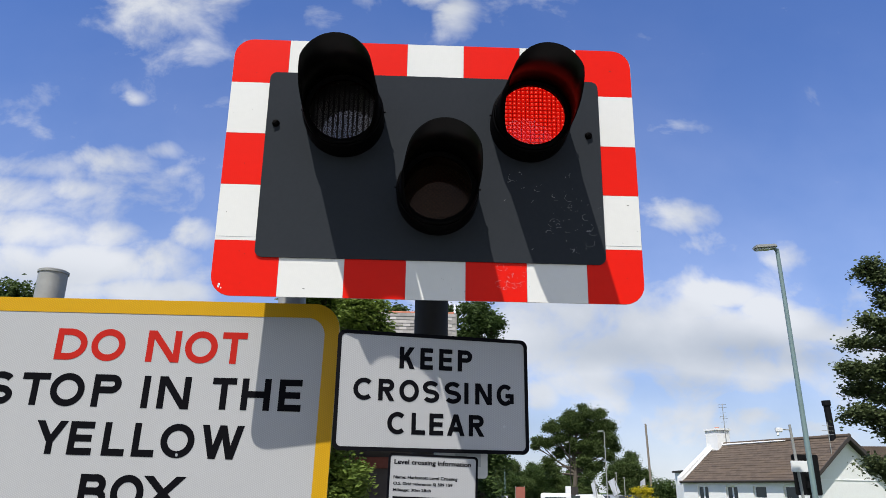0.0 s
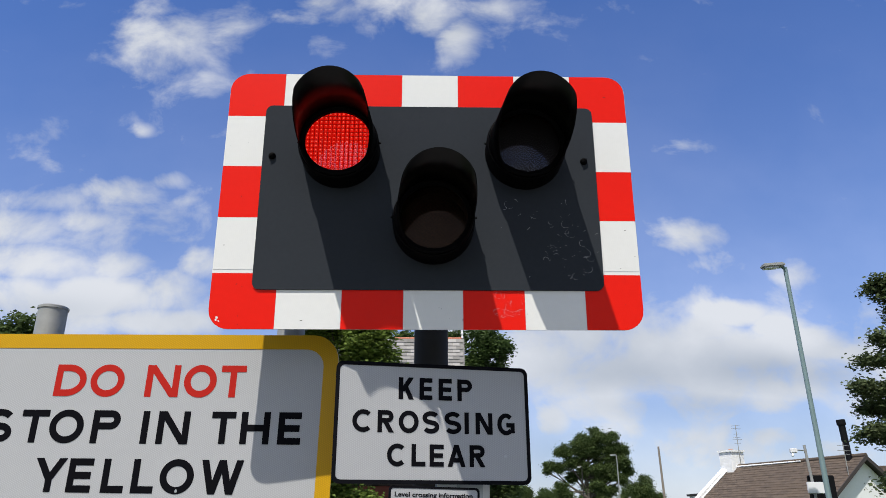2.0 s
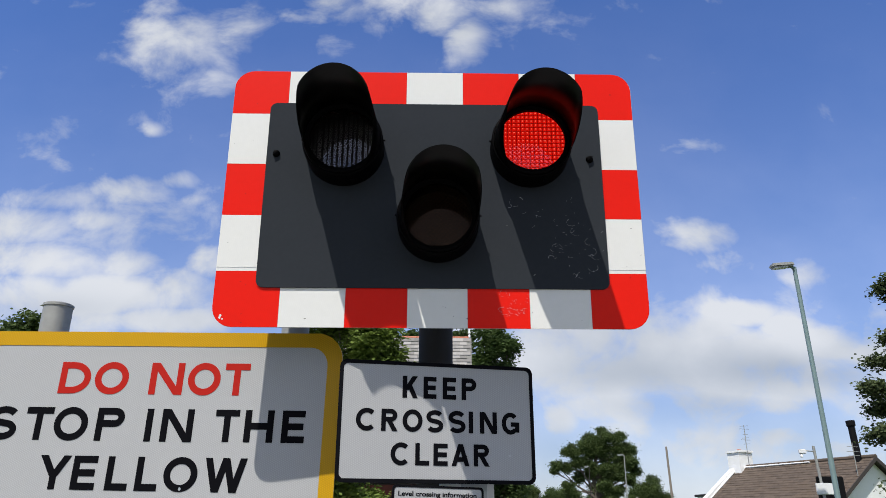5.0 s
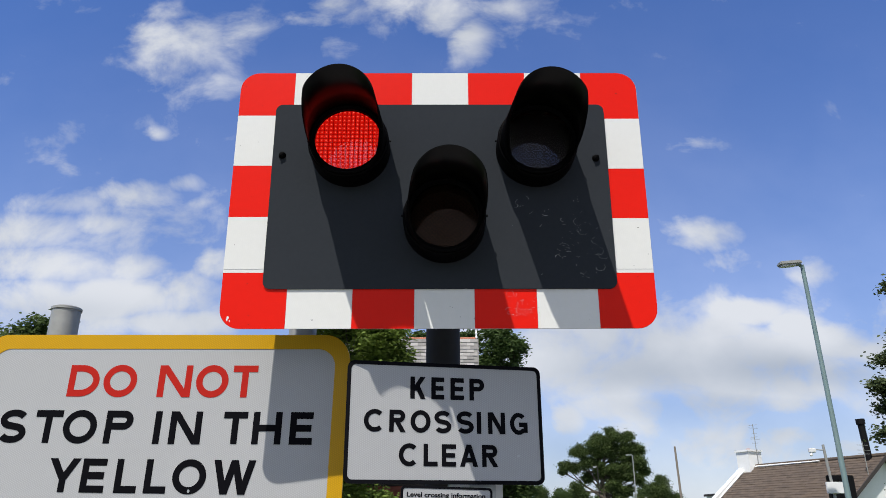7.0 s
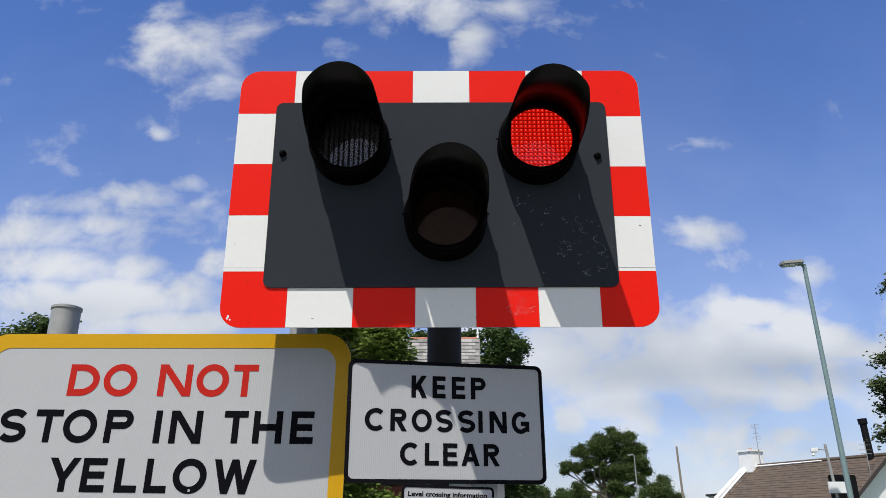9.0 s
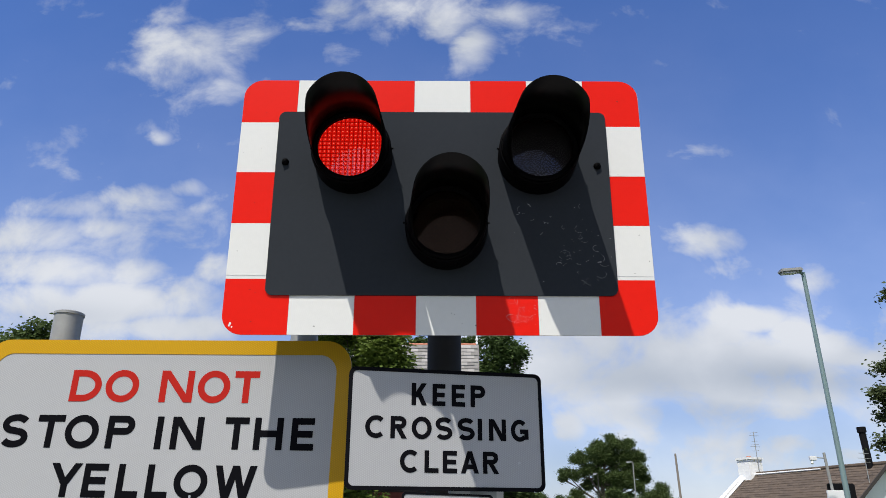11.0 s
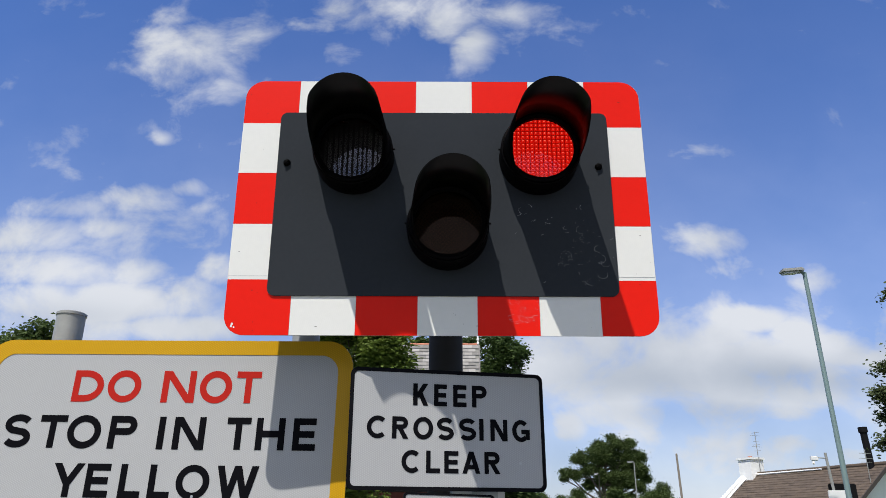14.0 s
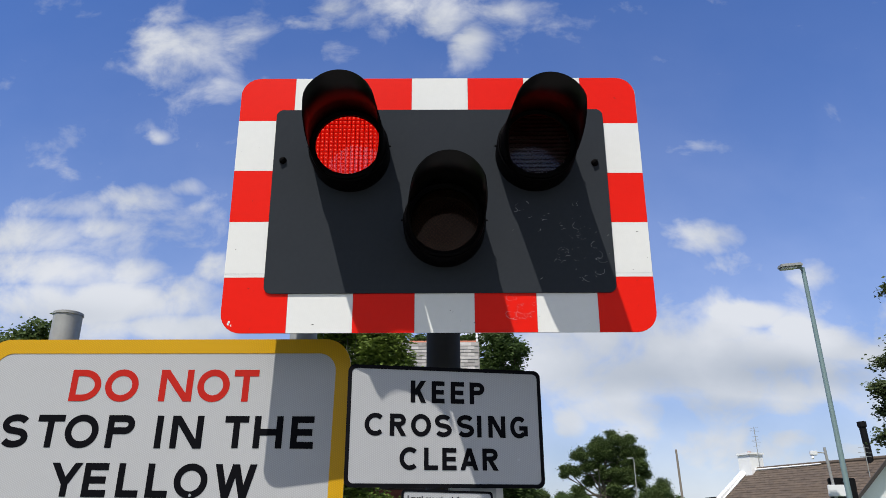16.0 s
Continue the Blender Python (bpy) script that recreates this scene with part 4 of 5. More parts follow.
def make_plants():
    # sycamore beside the road, branches reaching into view
    make_tree("sycamore_tree", (11.72, 12.3, 0), 7.2, 0.22,
              [(-2.36, -0.2, 6.32, 0.17, 0.35, 0.14), (-2.16, -0.2, 6.07, 0.29, 0.35, 0.21), (-2.06, -0.2, 5.59, 0.26, 0.35, 0.19), (-2.50, -0.2, 5.15, 0.33, 0.35, 0.16), (-2.20, -0.2, 4.86, 0.35, 0.35, 0.30),
               (-2.75, -0.2, 4.73, 0.26, 0.35, 0.10), (-2.97, -0.2, 4.15, 0.35, 0.35, 0.15), (-2.49, -0.2, 4.22, 0.41, 0.35, 0.26), (-2.85, -0.2, 3.81, 0.33, 0.35, 0.14), (-2.47, -0.2, 3.71, 0.28, 0.35, 0.19),
               (-3.06, -0.2, 3.31, 0.23, 0.35, 0.12), (-2.67, -0.2, 3.21, 0.33, 0.35, 0.20), (-2.54, -0.2, 2.99, 0.23, 0.35, 0.12), (-2.88, -0.2, 2.37, 0.23, 0.35, 0.09), (-2.69, -0.2, 2.21, 0.23, 0.35, 0.10),
               (-1.56, -0.2, 6.34, 0.29, 0.35, 0.23), (-1.86, -0.2, 4.17, 0.46, 0.35, 0.58),
               (0.0, 0.2, 4.6, 1.3, 1.5, 1.3), (0.2, 0.3, 6.4, 1.2, 1.3, 0.9), (1.5, 0.2, 5.2, 1.1, 1.2, 1.0), (0.2, 0.2, 3.1, 1.1, 1.1, 0.6)],
              300, 0.062, LEAF_NEAR, "dark green sycamore with drooping leafy branches over the verge", 11)
    make_tree("leafy_shrub", (-1.2, 8.2, 0), 3.2, 0.07,
              [(-0.2, 0, 4.5, 0.8, 0.7, 0.5), (0.35, 0, 4.15, 0.42, 0.6, 0.42), (-0.15, 0, 3.75, 0.75, 0.7, 0.55), (0.35, 0, 3.55, 0.5, 0.6, 0.45), (-0.7, 0.1, 3.4, 0.6, 0.6, 0.6), (0.1, 0, 2.6, 0.6, 0.6, 0.6), (0.12, -0.1, 1.75, 0.42, 0.5, 0.5), (-0.3, 0, 1.2, 0.7, 0.7, 0.7), (0.2, 0, 3.0, 0.55, 0.5, 0.4)],
              700, 0.040, LEAF_BRIGHT, "tall bright green leafy shrub behind the signs", 12, "shrub", long=2.2)
    make_tree("ash_tree", (2.0, 22.2, 0), 6.6, 0.12,
              [(0.0, 0, 7.65, 0.6, 0.6, 0.45), (0.45, 0, 7.2, 0.42, 0.6, 0.45), (-0.35, 0, 6.9, 0.5, 0.6, 0.5), (0.3, 0, 6.4, 0.42, 0.6, 0.42), (-0.2, 0, 5.8, 0.5, 0.5, 0.5), (-2.6, 0.4, 7.55, 0.8, 0.5, 0.4), (-3.5, 0.4, 7.5, 0.8, 0.5, 0.45), (-1.2, 0.3, 7.6, 0.6, 0.5, 0.35), (0.1, 0, 4.6, 0.8, 0.7, 0.8), (0.2, 0, 3.2, 0.9, 0.8, 0.9), (0.1, 0, 1.8, 0.8, 0.8, 0.8)],
              230, 0.085, LEAF_MID, "green leafy tree beside a pale slate gable", 13, long=1.9, split=8, tuft=(0.26, 0.44))
    make_tree("tall_broadleaf_tree", (-19.5, 30, 0), 9.0, 0.3,
              [(0, 0, 9.2, 2.4, 2.2, 1.35), (-1.8, 0, 8.2, 2.2, 2.0, 1.6), (1.6, 0, 8.5, 1.3, 1.8, 1.35), (0, 0, 6.5, 3.0, 2.5, 1.8), (2.2, 0, 7.2, 1.5, 1.5, 1.4)],
              170, 0.15, LEAF_DARK, "tall dark green tree rising behind the sign", 14)
    make_tree("oak_tree", (13.0, 60, 0), 6.4, 0.24,
              [(-0.09, -0.4, 7.73, 0.90, 0.81, 0.81), (1.06, -0.4, 8.06, 0.81, 0.73, 0.73), (2.17, -0.4, 7.76, 0.81, 0.73, 0.73), (3.09, -0.4, 7.00, 0.81, 0.73, 0.73), (3.19, -0.4, 6.00, 0.73, 0.66, 0.66),
               (3.64, -0.4, 5.39, 0.46, 0.41, 0.41), (1.79, -0.4, 6.67, 1.14, 1.03, 1.03), (0.51, -0.4, 6.73, 0.98, 0.88, 0.88), (-0.51, -0.4, 7.17, 0.65, 0.59, 0.59), (-1.40, -0.4, 6.93, 0.62, 0.56, 0.56),
               (-2.12, -0.4, 6.84, 0.39, 0.35, 0.35), (-2.87, -0.4, 5.80, 0.42, 0.38, 0.38), (-2.08, -0.4, 5.61, 0.46, 0.41, 0.41), (-1.20, -0.4, 5.85, 0.59, 0.53, 0.53), (-0.10, -0.4, 5.56, 0.65, 0.59, 0.59),
               (1.01, -0.4, 5.43, 0.81, 0.73, 0.73), (2.35, -0.4, 5.14, 0.90, 0.81, 0.81), (3.12, -0.4, 4.77, 0.52, 0.47, 0.47), (1.35, -0.4, 4.29, 0.78, 0.70, 0.70), (1.30, -0.4, 3.24, 0.78, 0.70, 0.70),
               (1.08, -0.4, 2.05, 0.81, 0.73, 0.73), (-2.06, -0.4, 4.02, 0.59, 0.53, 0.53), (-1.68, -0.4, 3.43, 0.59, 0.53, 0.53), (1.95, -0.4, 3.78, 0.68, 0.62, 0.62),
               (-0.90, 0.4, 4.99, 0.55, 0.50, 0.50), (0.11, 0.4, 4.88, 0.55, 0.50, 0.50), (0.39, 0.4, 4.13, 0.52, 0.47, 0.47), (-0.63, 0.4, 6.17, 0.62, 0.56, 0.56), (1.02, 0.4, 7.28, 0.81, 0.73, 0.73), (2.58, 0.4, 6.37, 0.81, 0.73, 0.73), (-2.88, 0.4, 5.37, 0.29, 0.26, 0.26), (1.38, 0.4, 4.90, 0.65, 0.59, 0.59)],
              310, 0.115, LEAF_DARK, "large dark oak with bare limbs showing low on one side", 15, long=1.3, split=9, tuft=(0.22, 0.40))
    for k, (x, y, w, h) in enumerate(((19.3, 66, 3.0, 5.4), (9.3, 85, 4.0, 5.2), (12.0, 88, 3.4, 5.4), (14.4, 90, 3.6, 5.9), (7.0, 82, 3.5, 5.6), (22.3, 72, 3.0, 3.8), (17.0, 92, 4.0, 4.8), (20.5, 95, 4.0, 4.6), (11.0, 100, 5, 5.2))):
        make_tree("background_tree", (x, y, 0), h * 0.6, 0.2,
                  [(0, 0, h * 0.68, w * 0.42, 1.5, h * 0.30), (-w * 0.35, 0, h * 0.5, w * 0.35, 1.4, h * 0.3), (w * 0.35, 0, h * 0.5, w * 0.35, 1.4, h * 0.28), (0, -0.5, h * 0.28, w * 0.6, 1.2, h * 0.28)],
                  300, 0.115, LEAF_MID if k % 2 else LEAF_DARK, "green roadside tree in the distance", 20 + k, limbs=False, group="trees along the road", long=1.3)
    make_tree("yellow_shrub", (15.8, 50, 0), 0.6, 0.05, [(0, 0, 1.8, 0.6, 0.6, 0.4), (-0.6, 0, 1.15, 0.5, 0.5, 0.4), (0.6, 0, 1.15, 0.5, 0.5, 0.4), (0, 0, 0.7, 0.9, 0.7, 0.5)], 160, 0.08, LEAF_YELLOW, "bright yellow-leaved shrub by the car park", 40, "shrub", limbs=False)
    make_tree("green_shrub", (17.4, 50.5, 0), 0.8, 0.06, [(0, 0, 2.1, 1.0, 0.7, 0.6), (0.9, 0, 1.6, 0.8, 0.7, 0.5), (-0.5, 0, 1.4, 0.7, 0.6, 0.5), (0.3, 0, 0.9, 1.4, 0.8, 0.7)], 160, 0.1, LEAF_MID, "rounded green shrub beside the white house", 41, "shrub", limbs=False)


# ---- buildings ----
def make_bungalow():
    """White rendered bungalow; local x along the eaves towards the gable end, y back to the ridge."""
    L, HW, ZE, ZR = 7.65, 2.42, 2.40, 4.20
    m = pose(13.547, 35.766, 0, 0, 0, -69.6)
    h = thing("bungalow", m, "white rendered bungalow with brown tiled roof and white chimney", "house")
    def wall(pts, thick):
        bm = bmesh.new()
        f = bm.faces.new([bm.verts.new(p) for p in pts])
        ex = bmesh.ops.extrude_face_region(bm, geom=[f])
        bmesh.ops.translate(bm, vec=thick, verts=[g for g in ex["geom"] if isinstance(g, bmesh.types.BMVert)])
        bmesh.ops.recalc_face_normals(bm, faces=bm.faces)
        return bm
    # front wall with real openings
    wins = (1.0, 2.9, 4.6, 6.3)
    bms, x = [], 0.0
    for w in wins:
        bms += [box(x, 0, 0, w, 0.25, 2.38), box(w, 0, 0, w + 0.75, 0.25, 1.05), box(w, 0, 2.16, w + 0.75, 0.25, 2.38)]
        x = w + 0.75
    bms.append(box(x, 0, 0, L, 0.25, 2.38))
    part("front_wall", join(*bms), RENDER_WHITE, h, "white rendered wall")
    for k, w in enumerate(wins):
        bar = box(w + 0.34, 0.075, 1.11, w + 0.42, 0.14, 2.10) if k < 2 else box(w + 0.06, 0.075, 1.58, w + 0.69, 0.14, 1.66)
        win = part("window", join(box(w, 0.08, 1.05, w + 0.06, 0.14, 2.16), box(w + 0.69, 0.08, 1.05, w + 0.75, 0.14, 2.16), box(w + 0.06, 0.08, 2.10, w + 0.69, 0.14, 2.16), box(w + 0.06, 0.08, 1.05, w + 0.69, 0.14, 1.11), bar), PVC, h,
                   "white window of two upright lights" if k < 2 else "white sash window with a level bar")
        part("pane", box(w + 0.05, 0.105, 1.1, w + 0.70, 0.115, 2.12), GLASS_DARK, win)
        part("sill", box(w - 0.06, -0.06, 1.0, w + 0.81, 0.1, 1.05), PVC, win)
    part("back_wall", box(0, 2 * HW - 0.25, 0, L, 2 * HW, 2.38), RENDER_WHITE, h)
    for gx, t in ((L - 0.25, 0.25), (0.0, 0.25)):
        part("gable_wall", wall([(gx, 0.26, 0), (gx, 2 * HW - 0.26, 0), (gx, 2 * HW - 0.26, 2.42), (gx, HW, ZR - 0.1), (gx, 0.26, 2.42)], (t, 0, 0)), RENDER_WHITE, h, "white rendered gable wall")
    part("render_line", box(L + 0.001, 0.6, 2.40, L + 0.02, 4.2, 2.43), PVC, h)
    # stepped tile courses on both slopes
    n = 16
    for side in (0, 1):
        bms = []
        for i in range(n):
            f0, f1 = i / n - 0.03 if i else -0.07, (i + 1) / n + 0.015
            y0, z0, y1, z1 = HW * f0, ZE + (ZR - ZE) * f0, HW * f1, ZE + (ZR - ZE) * f1
            if side:
                y0, y1 = 2 * HW - y0, 2 * HW - y1
            k = 26
            xs = [-0.05 + (L + 0.35) * j / k for j in range(k + 1)]
            off = (0.5 if i % 2 else 0) * (L + 0.35) / k
            for j in range(k):
                xa, xb = min(xs[j] + off, L + 0.3), min(xs[j + 1] + off - 0.008, L + 0.3)
                if xb - xa < 0.03:
                    continue
                bm = bmesh.new()
                lift = 0.055 + 0.006 * math.sin(7.0 * j + 3 * i)
                v = [bm.verts.new(p) for p in ((xa, y0, z0 + lift), (xb, y0, z0 + lift), (xb, y1, z1 + 0.02), (xa, y1, z1 + 0.02), (xa, y0, z0 + 0.005), (xb, y0, z0 + 0.005))]
                bm.faces.new(v[:4])
                bm.faces.new((v[4], v[5], v[1], v[0]))
                bms.append(bm)
        bm = join(*bms)
        roof = part("roof", wall([(-0.05, 0, ZE), (L + 0.3, 0, ZE), (L + 0.3, HW, ZR), (-0.05, HW, ZR)] if not side else [(-0.05, 2 * HW, ZE), (L + 0.3, 2 * HW, ZE), (L + 0.3, HW, ZR), (-0.05, HW, ZR)], (0, 0, -0.05)), BARGE, h, "tiled roof slope")
        tagged(part("roof_tiles", bm, ROOF_TILE, roof, "weathered brown roof tiles"), kind="stuff")
    part("ridge_tiles", rod((-0.05, HW, ZR + 0.03), (L + 0.3, HW, ZR + 0.03), 0.1, 0.1, 10), ROOF_TILE, h)
    part("ridge_mortar", join(rod((0.5, HW - 0.12, ZR + 0.0), (4.6, HW - 0.12, ZR + 0.01), 0.05, 0.03, 8), rod((-0.0, 0.1, ZE + 0.12), (0.05, HW - 0.2, ZR - 0.02), 0.05, 0.07, 8)), RENDER_WHITE, h, "white mortar along the ridge and verge")
    for s in (0, 1):
        ya = 0 if not s else 2 * HW
        part("bargeboard", wall([(L + 0.26, ya, ZE - 0.12), (L + 0.26, HW, ZR - 0.14), (L + 0.26, HW, ZR + 0.05), (L + 0.26, ya, ZE + 0.06)], (0.05, 0, 0)), BARGE, h, "dark brown bargeboard")
        part("parapet", wall([(-0.25, ya - 0.15, ZE - 0.2), (-0.25, HW, ZR - 0.1), (-0.25, HW, ZR + 0.28), (-0.25, ya - 0.15, ZE + 0.16)], (0.28, 0, 0)), RENDER_WHITE, h, "white parapet verge")
    part("gutter", rod((-0.05, -0.16, ZE - 0.05), (L + 0.2, -0.16, ZE - 0.05), 0.05), BARGE, h)
    ch = part("chimney", join(box(-0.3, HW - 0.42, ZR - 0.5, 0.55, HW + 0.42, ZR + 0.78), box(-0.36, HW - 0.48, ZR + 0.74, 0.61, HW + 0.48, ZR + 0.84)), RENDER_WHITE, h, "white rendered chimney")
    part("chimney_pot", lathe([(0.12, ZR + 0.84), (0.1, ZR + 0.92)], 16), TERRACOTTA, ch, m=pose(0.12, HW, 0))
    mast = [rod((0.7, HW, ZR), (0.7, HW, ZR + 2.1), 0.018)] + [rod((0.7 - w, HW - w * 0.4, z), (0.7 + w, HW + w * 0.4, z), 0.01, steps=5) for z, w in ((ZR + 2.05, 0.20), (ZR + 1.62, 0.13), (ZR + 1.45, 0.17), (ZR + 1.15, 0.16))]
    mast += [rod((0.7, HW - 0.3, ZR + z), (0.7, HW + 0.3, ZR + z), 0.01, steps=5) for z in (1.9, 1.35)]
    part("aerial", join(*mast), GALV, h, "thin metal television aerial")
    part("flue", join(rod((L - 0.42, HW - 0.15, ZR - 0.2), (L - 0.48, HW - 0.15, ZR + 1.38), 0.14, 0.14, 16), rod((L - 0.48, HW - 0.15, ZR + 1.36), (L - 0.49, HW - 0.15, ZR + 1.58), 0.185, 0.185, 16)), BLACK_BOX, h, "black metal flue with a cowl")
    bits = [rod((L + 0.2, HW - 1.1, 3.2), (L + 0.2, HW - 1.1, 4.75), 0.016)] + [rod((L + 0.2 - 0.02, HW - 1.1 - w, z), (L + 0.2, HW - 1.1 + w, z), 0.01, steps=5) for z, w in ((4.6, 0.3), (4.4, 0.35), (4.25, 0.3))]
    part("aerial", join(*bits), GALV, h, "thin metal television aerial")


def make_back_buildings():
    """Slate-clad gable with terracotta ridge tiles behind the trees."""
    X1, TOP = 1.0, 6.36
    b = thing("slate_clad_building", pose(0, 17.2, 0), "building clad in pale grey slates with terracotta ridge tiles", "building")
    w = part("gable_wall", box(-3.2, 0.0, 0, X1, 0.28, TOP), MORTAR, b, "pale grey slate cladding")
    part("side_wall", box(X1 - 0.28, 0.28, 0, X1, 4.0, TOP - 0.05), SLATE, b)
    part("rear_wall", box(-3.2, 3.72, 0, X1 - 0.28, 4.0, TOP - 0.05), SLATE, b)
    part("far_side_wall", box(-3.2, 0.28, 0, -2.92, 3.72, TOP - 0.05), SLATE, b)
    part("roof", box(-3.1, 0.1, TOP - 0.15, X1 - 0.1, 3.9, TOP - 0.04), ROOF_TILE, b)
    for i in range(16):
        part("coping_tile", lathe([(0.058, -0.115), (0.063, 0.10), (0.070, 0.115)], 14, "z"), TERRACOTTA, b, m=pose(-2.75 + 0.238 * i, 0.10, TOP + 0.008, 0, 90, 0))
    part("finial", lathe([(0.035, 0), (0.035, 0.05), (0.015, 0.08), (0.04, 0.13), (0.025, 0.17), (0.01, 0.26)], 14), PVC, b, "white finial", m=pose(X1 - 0.04, 0.1, TOP + 0.04))
    part("corner_trim", box(X1 - 0.02, -0.02, 0, X1 + 0.012, 0.0, TOP), SLATE, b)
    # slates hang in courses, each lower edge proud of the course beneath
    def slate(x, z):
        bm = bmesh.new()
        v = [bm.verts.new(p) for p in ((x - 0.0935, -0.016, z - 0.046), (x + 0.0935, -0.016, z - 0.046), (x + 0.0935, -0.004, z + 0.045), (x - 0.0935, -0.004, z + 0.045),
                                       (x - 0.0935, 0.0, z - 0.046), (x + 0.0935, 0.0, z - 0.046), (x + 0.0935, 0.0, z + 0.045), (x - 0.0935, 0.0, z + 0.045))]
        for q in ((0, 1, 2, 3), (0, 4, 5, 1), (1, 5, 6, 2), (3, 7, 4, 0), (2, 6, 7, 3)):
            bm.faces.new([v[k] for k in q])
        return bm
    me = bpy.data.meshes.new("slate")
    bm = slate(0, 0)
    bm.to_mesh(me)
    bm.free()
    me.materials.append(SLATE)
    spots = [(X1 - 0.115 - 0.19 * k - (0.095 if r % 2 else 0), TOP - 0.05 - 0.092 * r) for r in range(60) for k in range(15)]
    for x, z in spots[:285]:
        ob = new("slate", me)
        ob.parent = w
        ob.location = (x, 0, z)
    tagged(part("slating", join(*(slate(x, z) for x, z in spots[285:])), SLATE, w), kind="stuff")
    # roof of the neighbouring house beyond the bungalow
    h = thing("neighbouring_house", pose(25.5, 37.5, 0, 0, 0, -8), "house with brown tiled roof beyond the white bungalow", "house")
    part("wall", box(-2.5, -2, 0, 4, 2, 2.6), RENDER_WHITE, h)
    for sg in (-1, 1):
        bm = bmesh.new()
        f = bm.faces.new([bm.verts.new(p) for p in ((-2.7, 2.3 * sg, 2.5), (4.2, 2.3 * sg, 2.5), (4.2, 0, 4.35), (-2.7, 0, 4.35))])
        bmesh.ops.solidify(bm, geom=[f], thickness=0.08)
        part("roof", bm, ROOF_TILE, h, "brown tiled roof")
    a = thing("annexe", pose(15.72, 41.5, 0), "low white annexe with a flat grey roof", "shed")
    part("wall", box(0.0, 0, 0, 0.85, 1.6, 2.95), RENDER_WHITE, a, "white rendered wall")
    part("roof", box(-0.12, -0.15, 2.95, 1.07, 1.75, 3.07, 0.01), POLE_GREY, a, "flat grey felt roof")
    part("window", box(0.25, -0.02, 2.15, 0.55, 0.0, 2.65, 0.004), GLASS_DARK, a)
    s = thing("outbuilding", pose(-0.62, 9.2, 0), "low dark outbuilding with a red fascia in the shade", "shed")
    # the wall's near-black colour stands in for deep shade
    part("wall", box(-0.9, 0, 0, 0.55, 0.6, 2.48), BARGE, s, "near-black wall, deep shade put into its colour")
    part("fascia", box(-0.95, -0.06, 2.08, 0.6, 0.0, 2.24, 0.01), RED_BRICK, s, "dark red fascia board")
    part("roof", box(-1.0, -0.45, 2.48, 0.65, 0.7, 2.56, 0.01), BARGE, s, "flat roof with a deep overhang")


# ---- street things ----
def make_street_lamp(name, x, y, h, r, arm, mt, label, head=(0.5, 0.16, 0.07), lean=0.0):
    t = thing(name, pose(x, y, 0, 0, lean, 0), label, "street lamp")
    col = part("column", join(lathe([(r * 1.6, 0), (r * 1.6, 1.2), (r * 1.25, 1.3), (r * 0.95, h)], 20)), mt, t, "painted steel column")
    smooth_sides(col)
    lx, ly, lz = head
    head_m = pose(-arm - lx / 2 + 0.02, 0, h + 0.05, 0, -4, 0)
    body = box(-lx / 2, -ly / 2, -lz / 2, lx / 2, ly / 2, lz / 2, min(lz, ly) * 0.3)
    hd = part("lamp_head", body, GALV, t, "flat grey lamp head", m=head_m)
    part("diffuser", box(-lx * 0.42, -ly * 0.36, -lz / 2 - 0.02, lx * 0.2, ly * 0.36, -lz / 2, 0.004), WHITE_BOX, hd)
    part("spigot", rod((0.02, 0, h - 0.08), (-arm - 0.05, 0, h + 0.045), r * 0.85), mt, t)
    return t


